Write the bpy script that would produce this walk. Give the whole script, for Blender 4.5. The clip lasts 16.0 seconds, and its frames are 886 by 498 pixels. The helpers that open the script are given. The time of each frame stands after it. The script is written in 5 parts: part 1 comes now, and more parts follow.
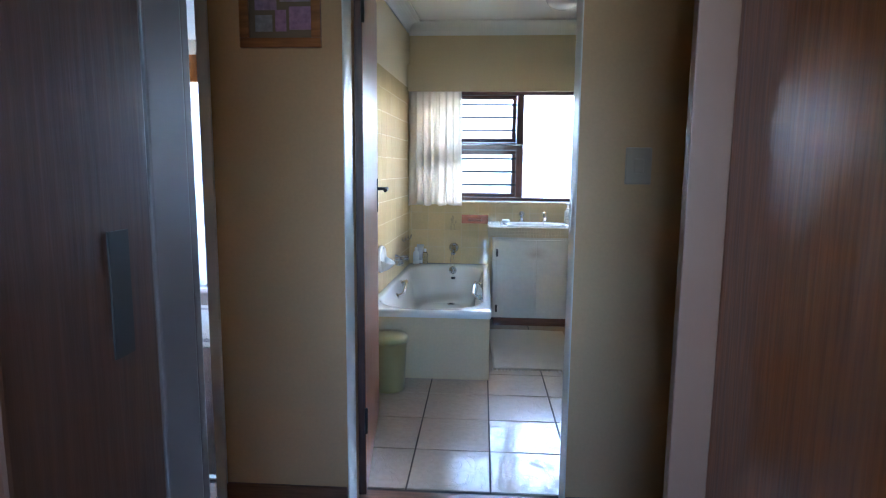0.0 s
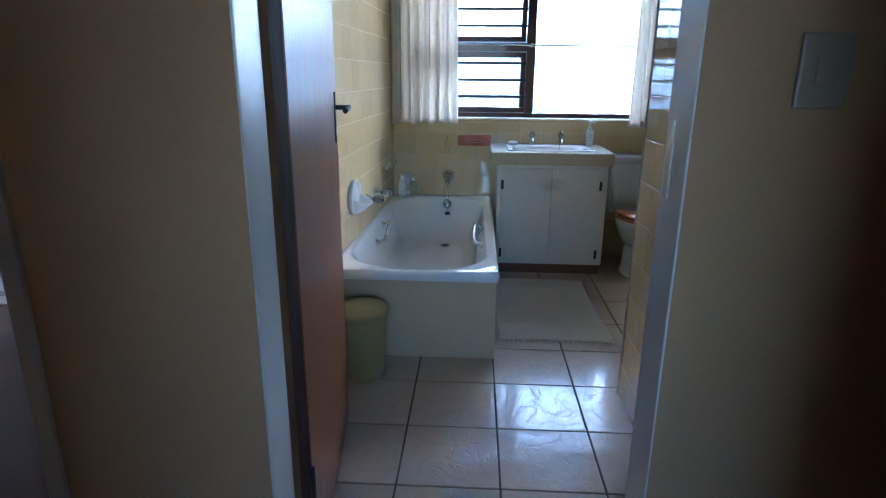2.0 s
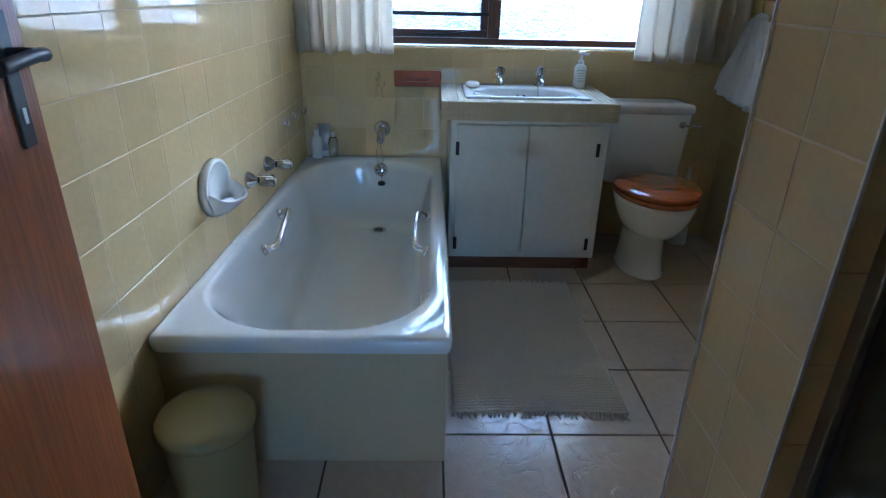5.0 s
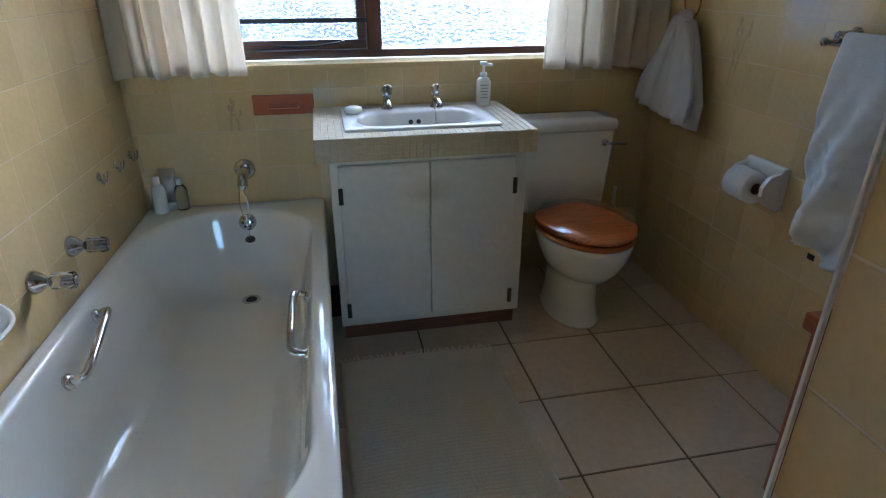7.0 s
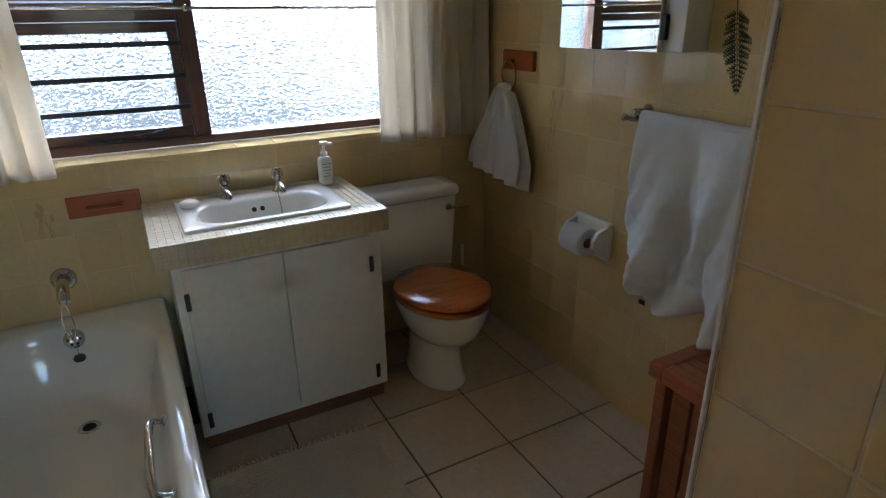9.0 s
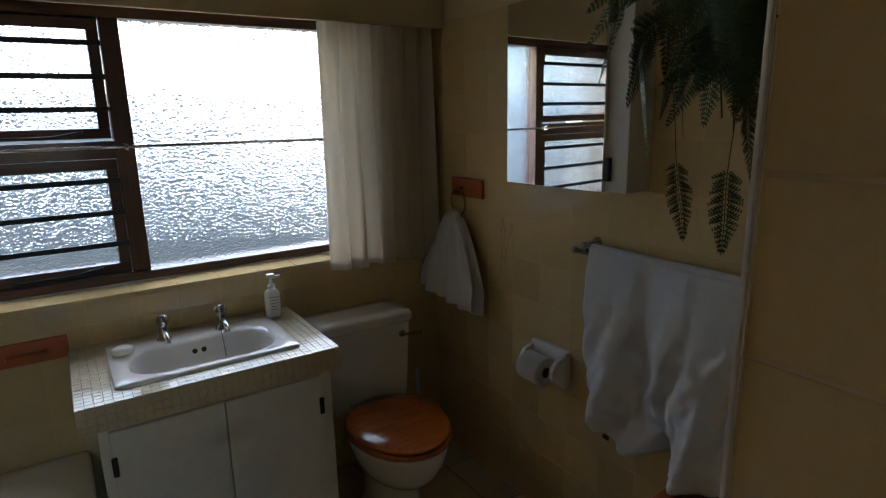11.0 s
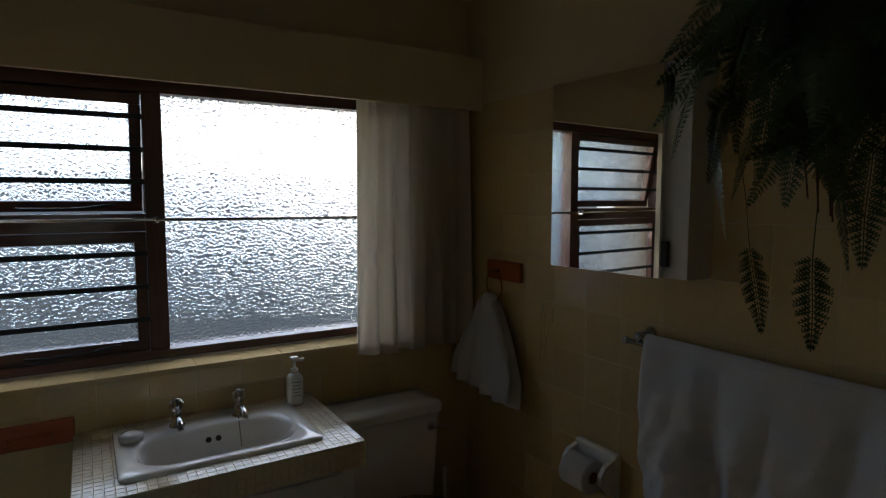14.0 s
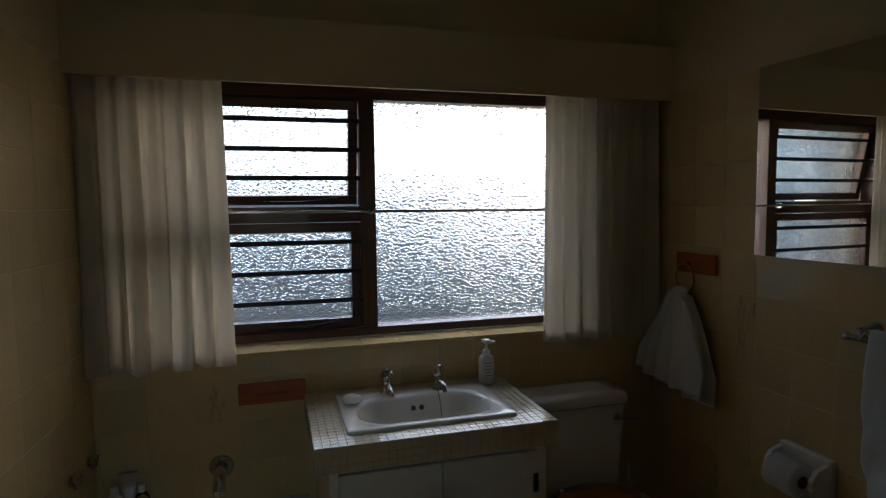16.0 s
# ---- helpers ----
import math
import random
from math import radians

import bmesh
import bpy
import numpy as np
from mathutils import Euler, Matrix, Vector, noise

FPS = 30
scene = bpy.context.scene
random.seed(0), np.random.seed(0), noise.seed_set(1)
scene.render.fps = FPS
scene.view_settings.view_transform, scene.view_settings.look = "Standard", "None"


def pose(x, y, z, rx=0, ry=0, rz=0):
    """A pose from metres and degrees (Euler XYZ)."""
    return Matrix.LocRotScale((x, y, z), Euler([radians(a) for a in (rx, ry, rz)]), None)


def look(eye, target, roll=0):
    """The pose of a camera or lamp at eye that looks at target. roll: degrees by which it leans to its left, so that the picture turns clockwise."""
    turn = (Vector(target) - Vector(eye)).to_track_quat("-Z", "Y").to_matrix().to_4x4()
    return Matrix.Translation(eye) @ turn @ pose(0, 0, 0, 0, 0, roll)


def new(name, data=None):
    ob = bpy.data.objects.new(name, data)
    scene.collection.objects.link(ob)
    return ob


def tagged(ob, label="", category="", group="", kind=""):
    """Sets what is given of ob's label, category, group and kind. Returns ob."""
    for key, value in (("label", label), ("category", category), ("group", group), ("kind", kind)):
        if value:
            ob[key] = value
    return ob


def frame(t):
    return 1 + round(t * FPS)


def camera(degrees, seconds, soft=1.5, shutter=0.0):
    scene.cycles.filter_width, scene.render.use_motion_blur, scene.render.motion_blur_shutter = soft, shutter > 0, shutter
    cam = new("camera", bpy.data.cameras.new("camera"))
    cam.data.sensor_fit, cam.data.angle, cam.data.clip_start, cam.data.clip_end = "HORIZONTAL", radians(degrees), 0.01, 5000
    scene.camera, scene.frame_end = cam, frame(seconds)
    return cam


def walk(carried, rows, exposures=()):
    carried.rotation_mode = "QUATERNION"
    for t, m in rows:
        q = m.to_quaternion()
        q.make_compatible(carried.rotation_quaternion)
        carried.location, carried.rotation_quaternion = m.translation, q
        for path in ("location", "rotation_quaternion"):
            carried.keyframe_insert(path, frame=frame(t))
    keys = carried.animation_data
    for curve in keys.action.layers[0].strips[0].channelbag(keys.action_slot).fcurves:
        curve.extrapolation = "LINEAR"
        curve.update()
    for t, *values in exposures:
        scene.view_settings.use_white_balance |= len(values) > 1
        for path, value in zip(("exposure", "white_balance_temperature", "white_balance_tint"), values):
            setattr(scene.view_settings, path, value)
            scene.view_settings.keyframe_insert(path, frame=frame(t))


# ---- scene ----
cam = camera(74.2, 16.0, soft=1.2)
PATH = [
    (0, (0.087, -0.206, 1.26), (-0.042, 1.772, 0.987), 0.5),
    (0.5, (0.058, 0.015, 1.26), (-0.055, 1.98, 0.9), 1.0),
    (1, (0.027, 0.259, 1.266), (-0.083, 2.206, 0.82), 0.9),
    (1.5, (0.026, 0.476, 1.256), (-0.083, 2.408, 0.75), 0.6),
    (2, (0.035, 0.707, 1.261), (-0.065, 2.622, 0.693), 0.5),
    (2.5, (0.048, 0.911, 1.241), (-0.05, 2.811, 0.626), 0.4),
    (3, (0.024, 1.138, 1.244), (-0.07, 3.02, 0.575), 0.3),
    (3.2, (0.014, 1.224, 1.252), (-0.079, 3.099, 0.562), 0.1),
    (5.3, (0.118, 2.0, 1.244), (0.22, 3.819, 0.419), 1.2),
    (5.5, (0.136, 2.07, 1.244), (0.276, 3.885, 0.417), 1.0),
    (6, (0.171, 2.241, 1.244), (0.392, 4.046, 0.412), 0.7),
    (6.5, (0.181, 2.394, 1.246), (0.457, 4.19, 0.41), 0.3),
    (7, (0.183, 2.497, 1.283), (0.543, 4.273, 0.436), -0.0),
    (7.5, (0.164, 2.562, 1.341), (0.711, 4.28, 0.475), -0.3),
    (8, (0.166, 2.576, 1.374), (0.866, 4.24, 0.513), -0.7),
    (8.5, (0.162, 2.576, 1.41), (0.952, 4.216, 0.582), -0.9),
    (9, (0.148, 2.572, 1.429), (1.022, 4.21, 0.687), -0.9),
    (9.2, (0.128, 2.566, 1.433), (1.038, 4.205, 0.735), -0.7),
    (11.3, (0.227, 2.711, 1.563), (1.345, 4.321, 1.166), -0.2),
    (11.4, (0.259, 2.73, 1.561), (1.393, 4.336, 1.192), 0.6),
    (11.5, (0.275, 2.723, 1.556), (1.4, 4.339, 1.206), -0.3),
    (12, (0.293, 2.761, 1.57), (1.462, 4.362, 1.306), -0.2),
    (12.5, (0.277, 2.789, 1.567), (1.451, 4.394, 1.351), -0.1),
    (13, (0.247, 2.81, 1.565), (1.407, 4.428, 1.372), -0.0),
    (13.5, (0.229, 2.81, 1.555), (1.349, 4.458, 1.381), 0.0),
    (14, (0.198, 2.793, 1.532), (1.241, 4.491, 1.365), -0.0),
    (14.5, (0.147, 2.766, 1.536), (1.09, 4.522, 1.367), -0.2),
    (15, (0.112, 2.746, 1.523), (0.913, 4.571, 1.36), -0.4),
    (15.5, (0.087, 2.745, 1.508), (0.768, 4.619, 1.348), -0.5),
    (16, (0.052, 2.748, 1.49), (0.607, 4.664, 1.337), -0.6),
]
EXPO = [(0.0, 4.35, 4350, 11), (1.0, 4.05, 4200, 10), (2.0, 3.6, 4130, 9), (3.0, 3.35, 4100, 8), (5.5, 3.5, 4080, 7), (7.0, 3.5, 4650, 10), (9.0, 3.2, 5200, 11), (11.5, 1.85, 5400, 11), (12.5, 1.37, 5450, 11), (16.0, 1.12, 5500, 11)]
walk(cam, [(t, look(eye, target, roll)) for t, eye, target, roll in PATH], EXPO)

# ---- world, sun, exposure ----
world = bpy.data.worlds.new("World")
scene.world = world
world.use_nodes = True
wn = world.node_tree
sky = wn.nodes.new("ShaderNodeTexSky")
sky.sky_type = "NISHITA"
sky.sun_disc = False
sky.sun_elevation = radians(19)
sky.sun_rotation = radians(41)
wn.nodes["Background"].inputs[1].default_value = 0.15
wn.links.new(sky.outputs[0], wn.nodes["Background"].inputs[0])
sun = new("sun", bpy.data.lights.new("sun", "SUN"))
sun.data.energy = 1.75
sun.data.angle = radians(125)
sun.data.color = (1.0, 0.98, 0.95)
sun.matrix_world = look((math.sin(radians(41)) * 5, math.cos(radians(41)) * 5, 1.72), (0, 0, 0))


# ---- materials ----
def mat(name, base, rough=0.5, metal=0.0, vary=0.12, scale=6.0, grain=0.0, grain_scale=120.0, coat=0.0, random_tint=0.0, stretch=(1, 1, 1), bump=0.0, bump_scale=60.0, spec=0.5):
    """A procedural surface: base colour varied at two scales, roughness variation and fine relief."""
    m = bpy.data.materials.new(name)
    m.use_nodes = True
    n, l = m.node_tree.nodes, m.node_tree.links
    p = n["Principled BSDF"]
    p.inputs["Metallic"].default_value = metal
    p.inputs["Coat Weight"].default_value = coat
    p.inputs["Coat Roughness"].default_value = 0.08
    p.inputs["Specular IOR Level"].default_value = spec
    co = n.new("ShaderNodeTexCoord")
    mp = n.new("ShaderNodeMapping")
    mp.inputs["Scale"].default_value = stretch
    l.new(co.outputs["Object"], mp.inputs[0])
    n1 = n.new("ShaderNodeTexNoise")
    n1.inputs["Scale"].default_value = scale
    n1.inputs["Detail"].default_value = 5
    n2 = n.new("ShaderNodeTexNoise")
    n2.inputs["Scale"].default_value = grain_scale
    n2.inputs["Detail"].default_value = 3
    l.new(mp.outputs[0], n1.inputs["Vector"])
    l.new(mp.outputs[0], n2.inputs["Vector"])
    mix = n.new("ShaderNodeMix")
    mix.data_type = "RGBA"
    dark = tuple(c * (1 - vary) for c in base)
    light = tuple(min(1, c * (1 + vary)) for c in base)
    mix.inputs[6].default_value = (*dark, 1)
    mix.inputs[7].default_value = (*light, 1)
    l.new(n1.outputs[0], mix.inputs[0])
    out = mix.outputs[2]
    if grain > 0:
        g = n.new("ShaderNodeMix")
        g.data_type = "RGBA"
        g.blend_type = "MULTIPLY"
        r = n.new("ShaderNodeMapRange")
        r.inputs["To Min"].default_value = 1 - grain
        r.inputs["To Max"].default_value = 1 + grain
        r.inputs["From Min"].default_value = 0.3
        r.inputs["From Max"].default_value = 0.7
        l.new(n2.outputs[0], r.inputs[0])
        g.inputs[0].default_value = 1
        l.new(out, g.inputs[6])
        l.new(r.outputs[0], g.inputs[7])
        out = g.outputs[2]
    if random_tint > 0:
        info = n.new("ShaderNodeObjectInfo")
        r = n.new("ShaderNodeMapRange")
        r.inputs["To Min"].default_value = 1 - random_tint
        r.inputs["To Max"].default_value = 1 + random_tint
        l.new(info.outputs["Random"], r.inputs[0])
        g = n.new("ShaderNodeMix")
        g.data_type = "RGBA"
        g.blend_type = "MULTIPLY"
        g.inputs[0].default_value = 1
        l.new(out, g.inputs[6])
        l.new(r.outputs[0], g.inputs[7])
        out = g.outputs[2]
    l.new(out, p.inputs["Base Color"])
    rr = n.new("ShaderNodeMapRange")
    rr.inputs["To Min"].default_value = max(0.02, rough * 0.8)
    rr.inputs["To Max"].default_value = min(1, rough * 1.25)
    l.new(n1.outputs[0], rr.inputs[0])
    l.new(rr.outputs[0], p.inputs["Roughness"])
    if bump > 0:
        n3 = n.new("ShaderNodeTexNoise")
        n3.inputs["Scale"].default_value = bump_scale
        n3.inputs["Detail"].default_value = 4
        l.new(mp.outputs[0], n3.inputs["Vector"])
        b = n.new("ShaderNodeBump")
        b.inputs["Strength"].default_value = bump
        b.inputs["Distance"].default_value = 0.01
        l.new(n3.outputs[0], b.inputs["Height"])
        l.new(b.outputs[0], p.inputs["Normal"])
    return m


def wood(name, base, rough=0.35, axis=2, coat=0.3, vary=0.35):
    """Varnished timber with grain along one axis."""
    st = [14.0, 14.0, 14.0]
    st[axis] = 0.9
    return mat(name, base, rough, vary=vary, scale=2.2, grain=0.25, grain_scale=9.0, coat=coat, stretch=tuple(st), bump=0.08, bump_scale=9)


def cloth(name, base, see=0.35, rough=0.9, weave=420.0, bump=0.3):
    """Woven cloth that lets some light through."""
    m = mat(name, base, rough, vary=0.05, scale=9, grain=0.06, grain_scale=weave, bump=bump, bump_scale=weave, spec=0.15)
    n, l = m.node_tree.nodes, m.node_tree.links
    p = n["Principled BSDF"]
    t = n.new("ShaderNodeBsdfTranslucent")
    t.inputs[0].default_value = (*base, 1)
    mx = n.new("ShaderNodeMixShader")
    mx.inputs[0].default_value = see
    l.new(p.outputs[0], mx.inputs[1])
    l.new(t.outputs[0], mx.inputs[2])
    l.new(mx.outputs[0], n["Material Output"].inputs[0])
    return m


def pattern_glass(name):
    """Obscured cathedral glass with a pebbled face."""
    m = bpy.data.materials.new(name)
    m.use_nodes = True
    n, l = m.node_tree.nodes, m.node_tree.links
    p = n["Principled BSDF"]
    p.inputs["Base Color"].default_value = (0.96, 0.98, 0.97, 1)
    p.inputs["Transmission Weight"].default_value = 1
    p.inputs["Roughness"].default_value = 0.03
    p.inputs["IOR"].default_value = 1.45
    co = n.new("ShaderNodeTexCoord")
    mp = n.new("ShaderNodeMapping")
    mp.inputs["Scale"].default_value = (1, 1, 1.12)
    l.new(co.outputs["Object"], mp.inputs[0])
    wob = n.new("ShaderNodeTexNoise")
    wob.inputs["Scale"].default_value = 75
    l.new(mp.outputs[0], wob.inputs["Vector"])
    ad = n.new("ShaderNodeVectorMath")
    ad.operation = "MULTIPLY_ADD"
    ad.inputs[1].default_value = (0.012, 0.012, 0.012)
    l.new(wob.outputs["Color"], ad.inputs[0])
    l.new(mp.outputs[0], ad.inputs[2])
    v = n.new("ShaderNodeTexVoronoi")
    v.feature = "DISTANCE_TO_EDGE"
    v.inputs["Scale"].default_value = 66
    l.new(ad.outputs[0], v.inputs["Vector"])
    ridge = n.new("ShaderNodeMapRange")
    ridge.interpolation_type = "SMOOTHSTEP"
    ridge.inputs["From Max"].default_value = 0.3
    l.new(v.outputs["Distance"], ridge.inputs[0])
    b = n.new("ShaderNodeBump")
    b.inputs["Strength"].default_value = 1.0
    b.inputs["Distance"].default_value = 0.0031
    l.new(ridge.outputs[0], b.inputs["Height"])
    l.new(b.outputs[0], p.inputs["Normal"])
    return m


def floor_tile_mat():
    """Glazed floor tile with faint veins, each one a little different."""
    m = mat("floor_tile_glaze", (0.62, 0.50, 0.37), 0.14, vary=0.1, scale=3.5, grain=0.05, grain_scale=40, random_tint=0.06, bump=0.02, bump_scale=25)
    n, l = m.node_tree.nodes, m.node_tree.links
    p = n["Principled BSDF"]
    info = n.new("ShaderNodeObjectInfo")
    co = n.new("ShaderNodeTexCoord")
    ad = n.new("ShaderNodeVectorMath")
    ad.operation = "MULTIPLY_ADD"
    ad.inputs[1].default_value = (37, 51, 0)
    cx = n.new("ShaderNodeCombineXYZ")
    l.new(info.outputs["Random"], cx.inputs[0])
    l.new(info.outputs["Random"], cx.inputs[1])
    l.new(cx.outputs[0], ad.inputs[0])
    l.new(co.outputs["Object"], ad.inputs[2])
    wv = n.new("ShaderNodeTexNoise")
    wv.inputs["Scale"].default_value = 7
    wv.inputs["Detail"].default_value = 6
    wv.inputs["Distortion"].default_value = 1.6
    l.new(ad.outputs[0], wv.inputs["Vector"])
    rp = n.new("ShaderNodeValToRGB")
    e = rp.color_ramp.elements
    e[0].position, e[0].color = 0.47, (0, 0, 0, 1)
    e[1].position, e[1].color = 0.53, (0, 0, 0, 1)
    k = e.new(0.5)
    k.color = (1, 1, 1, 1)
    l.new(wv.outputs[0], rp.inputs[0])
    b = n.new("ShaderNodeBump")
    b.invert = True
    b.inputs["Strength"].default_value = 0.35
    b.inputs["Distance"].default_value = 0.002
    l.new(rp.outputs[0], b.inputs["Height"])
    l.new(b.outputs[0], p.inputs["Normal"])
    return m


M_TILE = mat("cream_wall_tile", (0.69, 0.53, 0.26), 0.05, vary=0.07, scale=5, grain=0.03, grain_scale=60, random_tint=0.05, bump=0.03, bump_scale=14)
M_GROUT = mat("pale_grout", (0.67, 0.56, 0.34), 0.8, vary=0.15, scale=12, bump=0.2, bump_scale=200)
M_FGROUT = mat("dark_floor_grout", (0.10, 0.075, 0.055), 0.9, vary=0.25, scale=10, bump=0.2, bump_scale=200)
M_FTILE = floor_tile_mat()
M_PAINT = mat("cream_wall_paint", (0.65, 0.53, 0.30), 0.55, vary=0.05, scale=2.5, grain=0.03, grain_scale=90, bump=0.06, bump_scale=90)
M_HALL = mat("beige_hall_paint", (0.57, 0.35, 0.155), 0.5, vary=0.06, scale=2.0, grain=0.03, grain_scale=90, bump=0.06, bump_scale=80)
M_WHITEP = mat("white_gloss_paint", (0.78, 0.76, 0.70), 0.3, vary=0.04, scale=4, bump=0.04, bump_scale=50)
M_CEIL = mat("white_ceiling_paint", (0.80, 0.79, 0.74), 0.8, vary=0.03, scale=2, bump=0.04, bump_scale=120)
M_CABINET = mat("aged_white_cabinet_paint", (0.76, 0.73, 0.65), 0.35, vary=0.06, scale=5, grain=0.03, grain_scale=40, bump=0.05, bump_scale=40)
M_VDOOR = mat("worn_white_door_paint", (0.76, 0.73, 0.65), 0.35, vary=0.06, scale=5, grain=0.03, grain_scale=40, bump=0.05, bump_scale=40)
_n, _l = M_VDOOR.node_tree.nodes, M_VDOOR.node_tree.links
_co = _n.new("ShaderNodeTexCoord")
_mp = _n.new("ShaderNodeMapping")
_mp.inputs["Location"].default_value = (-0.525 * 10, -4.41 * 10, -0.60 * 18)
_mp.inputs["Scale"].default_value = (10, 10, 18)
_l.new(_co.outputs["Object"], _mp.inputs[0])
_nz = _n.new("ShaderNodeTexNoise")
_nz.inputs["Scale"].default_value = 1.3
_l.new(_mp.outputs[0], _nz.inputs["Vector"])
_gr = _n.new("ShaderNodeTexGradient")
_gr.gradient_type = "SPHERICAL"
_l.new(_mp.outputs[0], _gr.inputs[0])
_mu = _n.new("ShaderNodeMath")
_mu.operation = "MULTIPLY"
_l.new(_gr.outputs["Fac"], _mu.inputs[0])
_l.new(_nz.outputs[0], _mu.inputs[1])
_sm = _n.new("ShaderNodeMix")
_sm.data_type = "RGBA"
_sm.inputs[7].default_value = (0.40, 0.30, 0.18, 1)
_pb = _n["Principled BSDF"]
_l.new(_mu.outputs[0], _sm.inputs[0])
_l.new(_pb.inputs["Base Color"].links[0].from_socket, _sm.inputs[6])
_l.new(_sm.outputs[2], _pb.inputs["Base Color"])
M_ENAMEL = mat("white_enamel", (0.85, 0.84, 0.79), 0.07, vary=0.02, scale=3, coat=0.5)
M_CERAMIC = mat("white_ceramic", (0.86, 0.85, 0.81), 0.08, vary=0.02, scale=4, coat=0.4)
M_CHROME = mat("chrome", (0.60, 0.60, 0.61), 0.07, 1.0, vary=0.05, scale=30)
M_ALU = mat("aluminium", (0.55, 0.55, 0.55), 0.35, 1.0, vary=0.08, scale=30)
M_BLACK = mat("black_iron", (0.02, 0.018, 0.016), 0.45, vary=0.2, scale=30)
M_RUBBER = mat("black_rubber", (0.025, 0.022, 0.02), 0.7, vary=0.2, scale=30)
M_PLASTIC = mat("white_plastic", (0.80, 0.79, 0.76), 0.3, vary=0.03, scale=10)
M_BOTTLE = mat("pump_bottle_plastic", (0.82, 0.82, 0.78), 0.25, vary=0.03, scale=10)
M_GREENP = mat("pale_green_plastic", (0.42, 0.34, 0.13), 0.4, vary=0.06, scale=8)
M_FRAMEW = wood("dark_window_timber", (0.085, 0.030, 0.014), 0.4, axis=0)
M_FRAMEV = wood("dark_window_timber_upright", (0.085, 0.030, 0.014), 0.4, axis=2)
M_DOORW = wood("varnished_red_brown_door", (0.21, 0.062, 0.012), 0.3, axis=2, coat=0.0)
M_DOORG = wood("glossy_brown_door", (0.26, 0.085, 0.022), 0.3, axis=2, coat=0.6)
M_STRIP = mat("brown_edge_paint", (0.24, 0.125, 0.07), 0.4, vary=0.08, scale=6)
# near frame's grey-white paint, with the shade it stands in put into the colour
M_SHADOWP = mat("shaded_frame_paint", (0.13, 0.108, 0.10), 0.4, vary=0.05, scale=4)
# dark timber of the near jambs; also the shadow tone of the bathroom rebate
M_DARKW = wood("dark_timber_and_rebate_shade", (0.07, 0.028, 0.013), 0.4, axis=2)
M_SEAT = wood("orange_brown_varnished_timber", (0.42, 0.115, 0.018), 0.15, axis=0, coat=0.8, vary=0.12)
M_STOOL = wood("red_brown_slatted_timber", (0.24, 0.065, 0.018), 0.35, axis=1, coat=0.3, vary=0.2)
M_PINE = wood("honey_pine", (0.50, 0.165, 0.02), 0.3, axis=2, coat=0.4, vary=0.2)
M_TERRA = mat("terracotta_glaze", (0.42, 0.105, 0.022), 0.3, vary=0.15, scale=12, bump=0.05, bump_scale=50)
M_SKIRT = wood("brown_skirting_timber", (0.16, 0.07, 0.03), 0.45, axis=0)
M_PARQ = wood("hall_parquet", (0.24, 0.10, 0.045), 0.3, axis=0)
M_CARPET = mat("brown_carpet", (0.16, 0.115, 0.095), 0.95, vary=0.1, scale=4, grain=0.2, grain_scale=500, bump=0.4, bump_scale=500, spec=0.1)
M_TOWEL = cloth("white_terry_towel", (0.86, 0.87, 0.885), 0.08, weave=380, bump=0.7)
M_CURT = cloth("white_cotton_curtain", (0.87, 0.81, 0.70), 0.55)
M_SHEER = cloth("white_lace_sheer", (0.85, 0.85, 0.83), 0.7)
M_BLUE = cloth("blue_curtain_cloth", (0.006, 0.13, 0.42), 0.3)
M_MAT = cloth("cream_woven_cotton", (0.80, 0.72, 0.60), 0.0, weave=260, bump=0.9)
M_RUG = cloth("off_white_rug", (0.62, 0.58, 0.54), 0.0, weave=220, bump=0.6)
M_RUGB = cloth("grey_rug_border", (0.34, 0.31, 0.31), 0.0, weave=220, bump=0.6)
M_GLASS = pattern_glass("pebbled_glass")
M_FERN = mat("fern_green", (0.045, 0.085, 0.022), 0.5, vary=0.35, scale=14, random_tint=0.3)
M_FERNB = mat("fern_dry_brown", (0.10, 0.05, 0.025), 0.7, vary=0.3, scale=14)
M_MOSAICF = mat("tan_mosaic", (0.62, 0.52, 0.34), 0.18, vary=0.08, scale=45)
M_MOTIF = mat("brown_reed_print", (0.47, 0.35, 0.17), 0.3)
M_MOSAIC = mat("cream_mosaic", (0.70, 0.64, 0.50), 0.12, vary=0.18, scale=45, grain=0.05, grain_scale=60)
M_GRASS = mat("dry_lawn", (0.27, 0.25, 0.20), 0.9, vary=0.3, scale=0.6, grain=0.3, grain_scale=30)
M_PLASTER = mat("grey_plaster", (0.31, 0.29, 0.26), 0.85, vary=0.12, scale=2, bump=0.2, bump_scale=50)
M_MIRROR = bpy.data.materials.new("mirror_silver")
M_MIRROR.use_nodes = True
_p = M_MIRROR.node_tree.nodes["Principled BSDF"]
_p.inputs["Base Color"].default_value = (0.9, 0.91, 0.9, 1)
_p.inputs["Metallic"].default_value = 1
_p.inputs["Roughness"].default_value = 0.015
M_CLEAR = bpy.data.materials.new("clear_acrylic")
M_CLEAR.use_nodes = True
_p = M_CLEAR.node_tree.nodes["Principled BSDF"]
_p.inputs["Transmission Weight"].default_value = 1
_p.inputs["Roughness"].default_value = 0.03
_p.inputs["IOR"].default_value = 1.46
M_SHOWER = bpy.data.materials.new("shower_glass")
M_SHOWER.use_nodes = True
_p = M_SHOWER.node_tree.nodes["Principled BSDF"]
_p.inputs["Base Color"].default_value = (0.75, 0.8, 0.78, 1)
_p.inputs["Transmission Weight"].default_value = 1
_p.inputs["Roughness"].default_value = 0.12
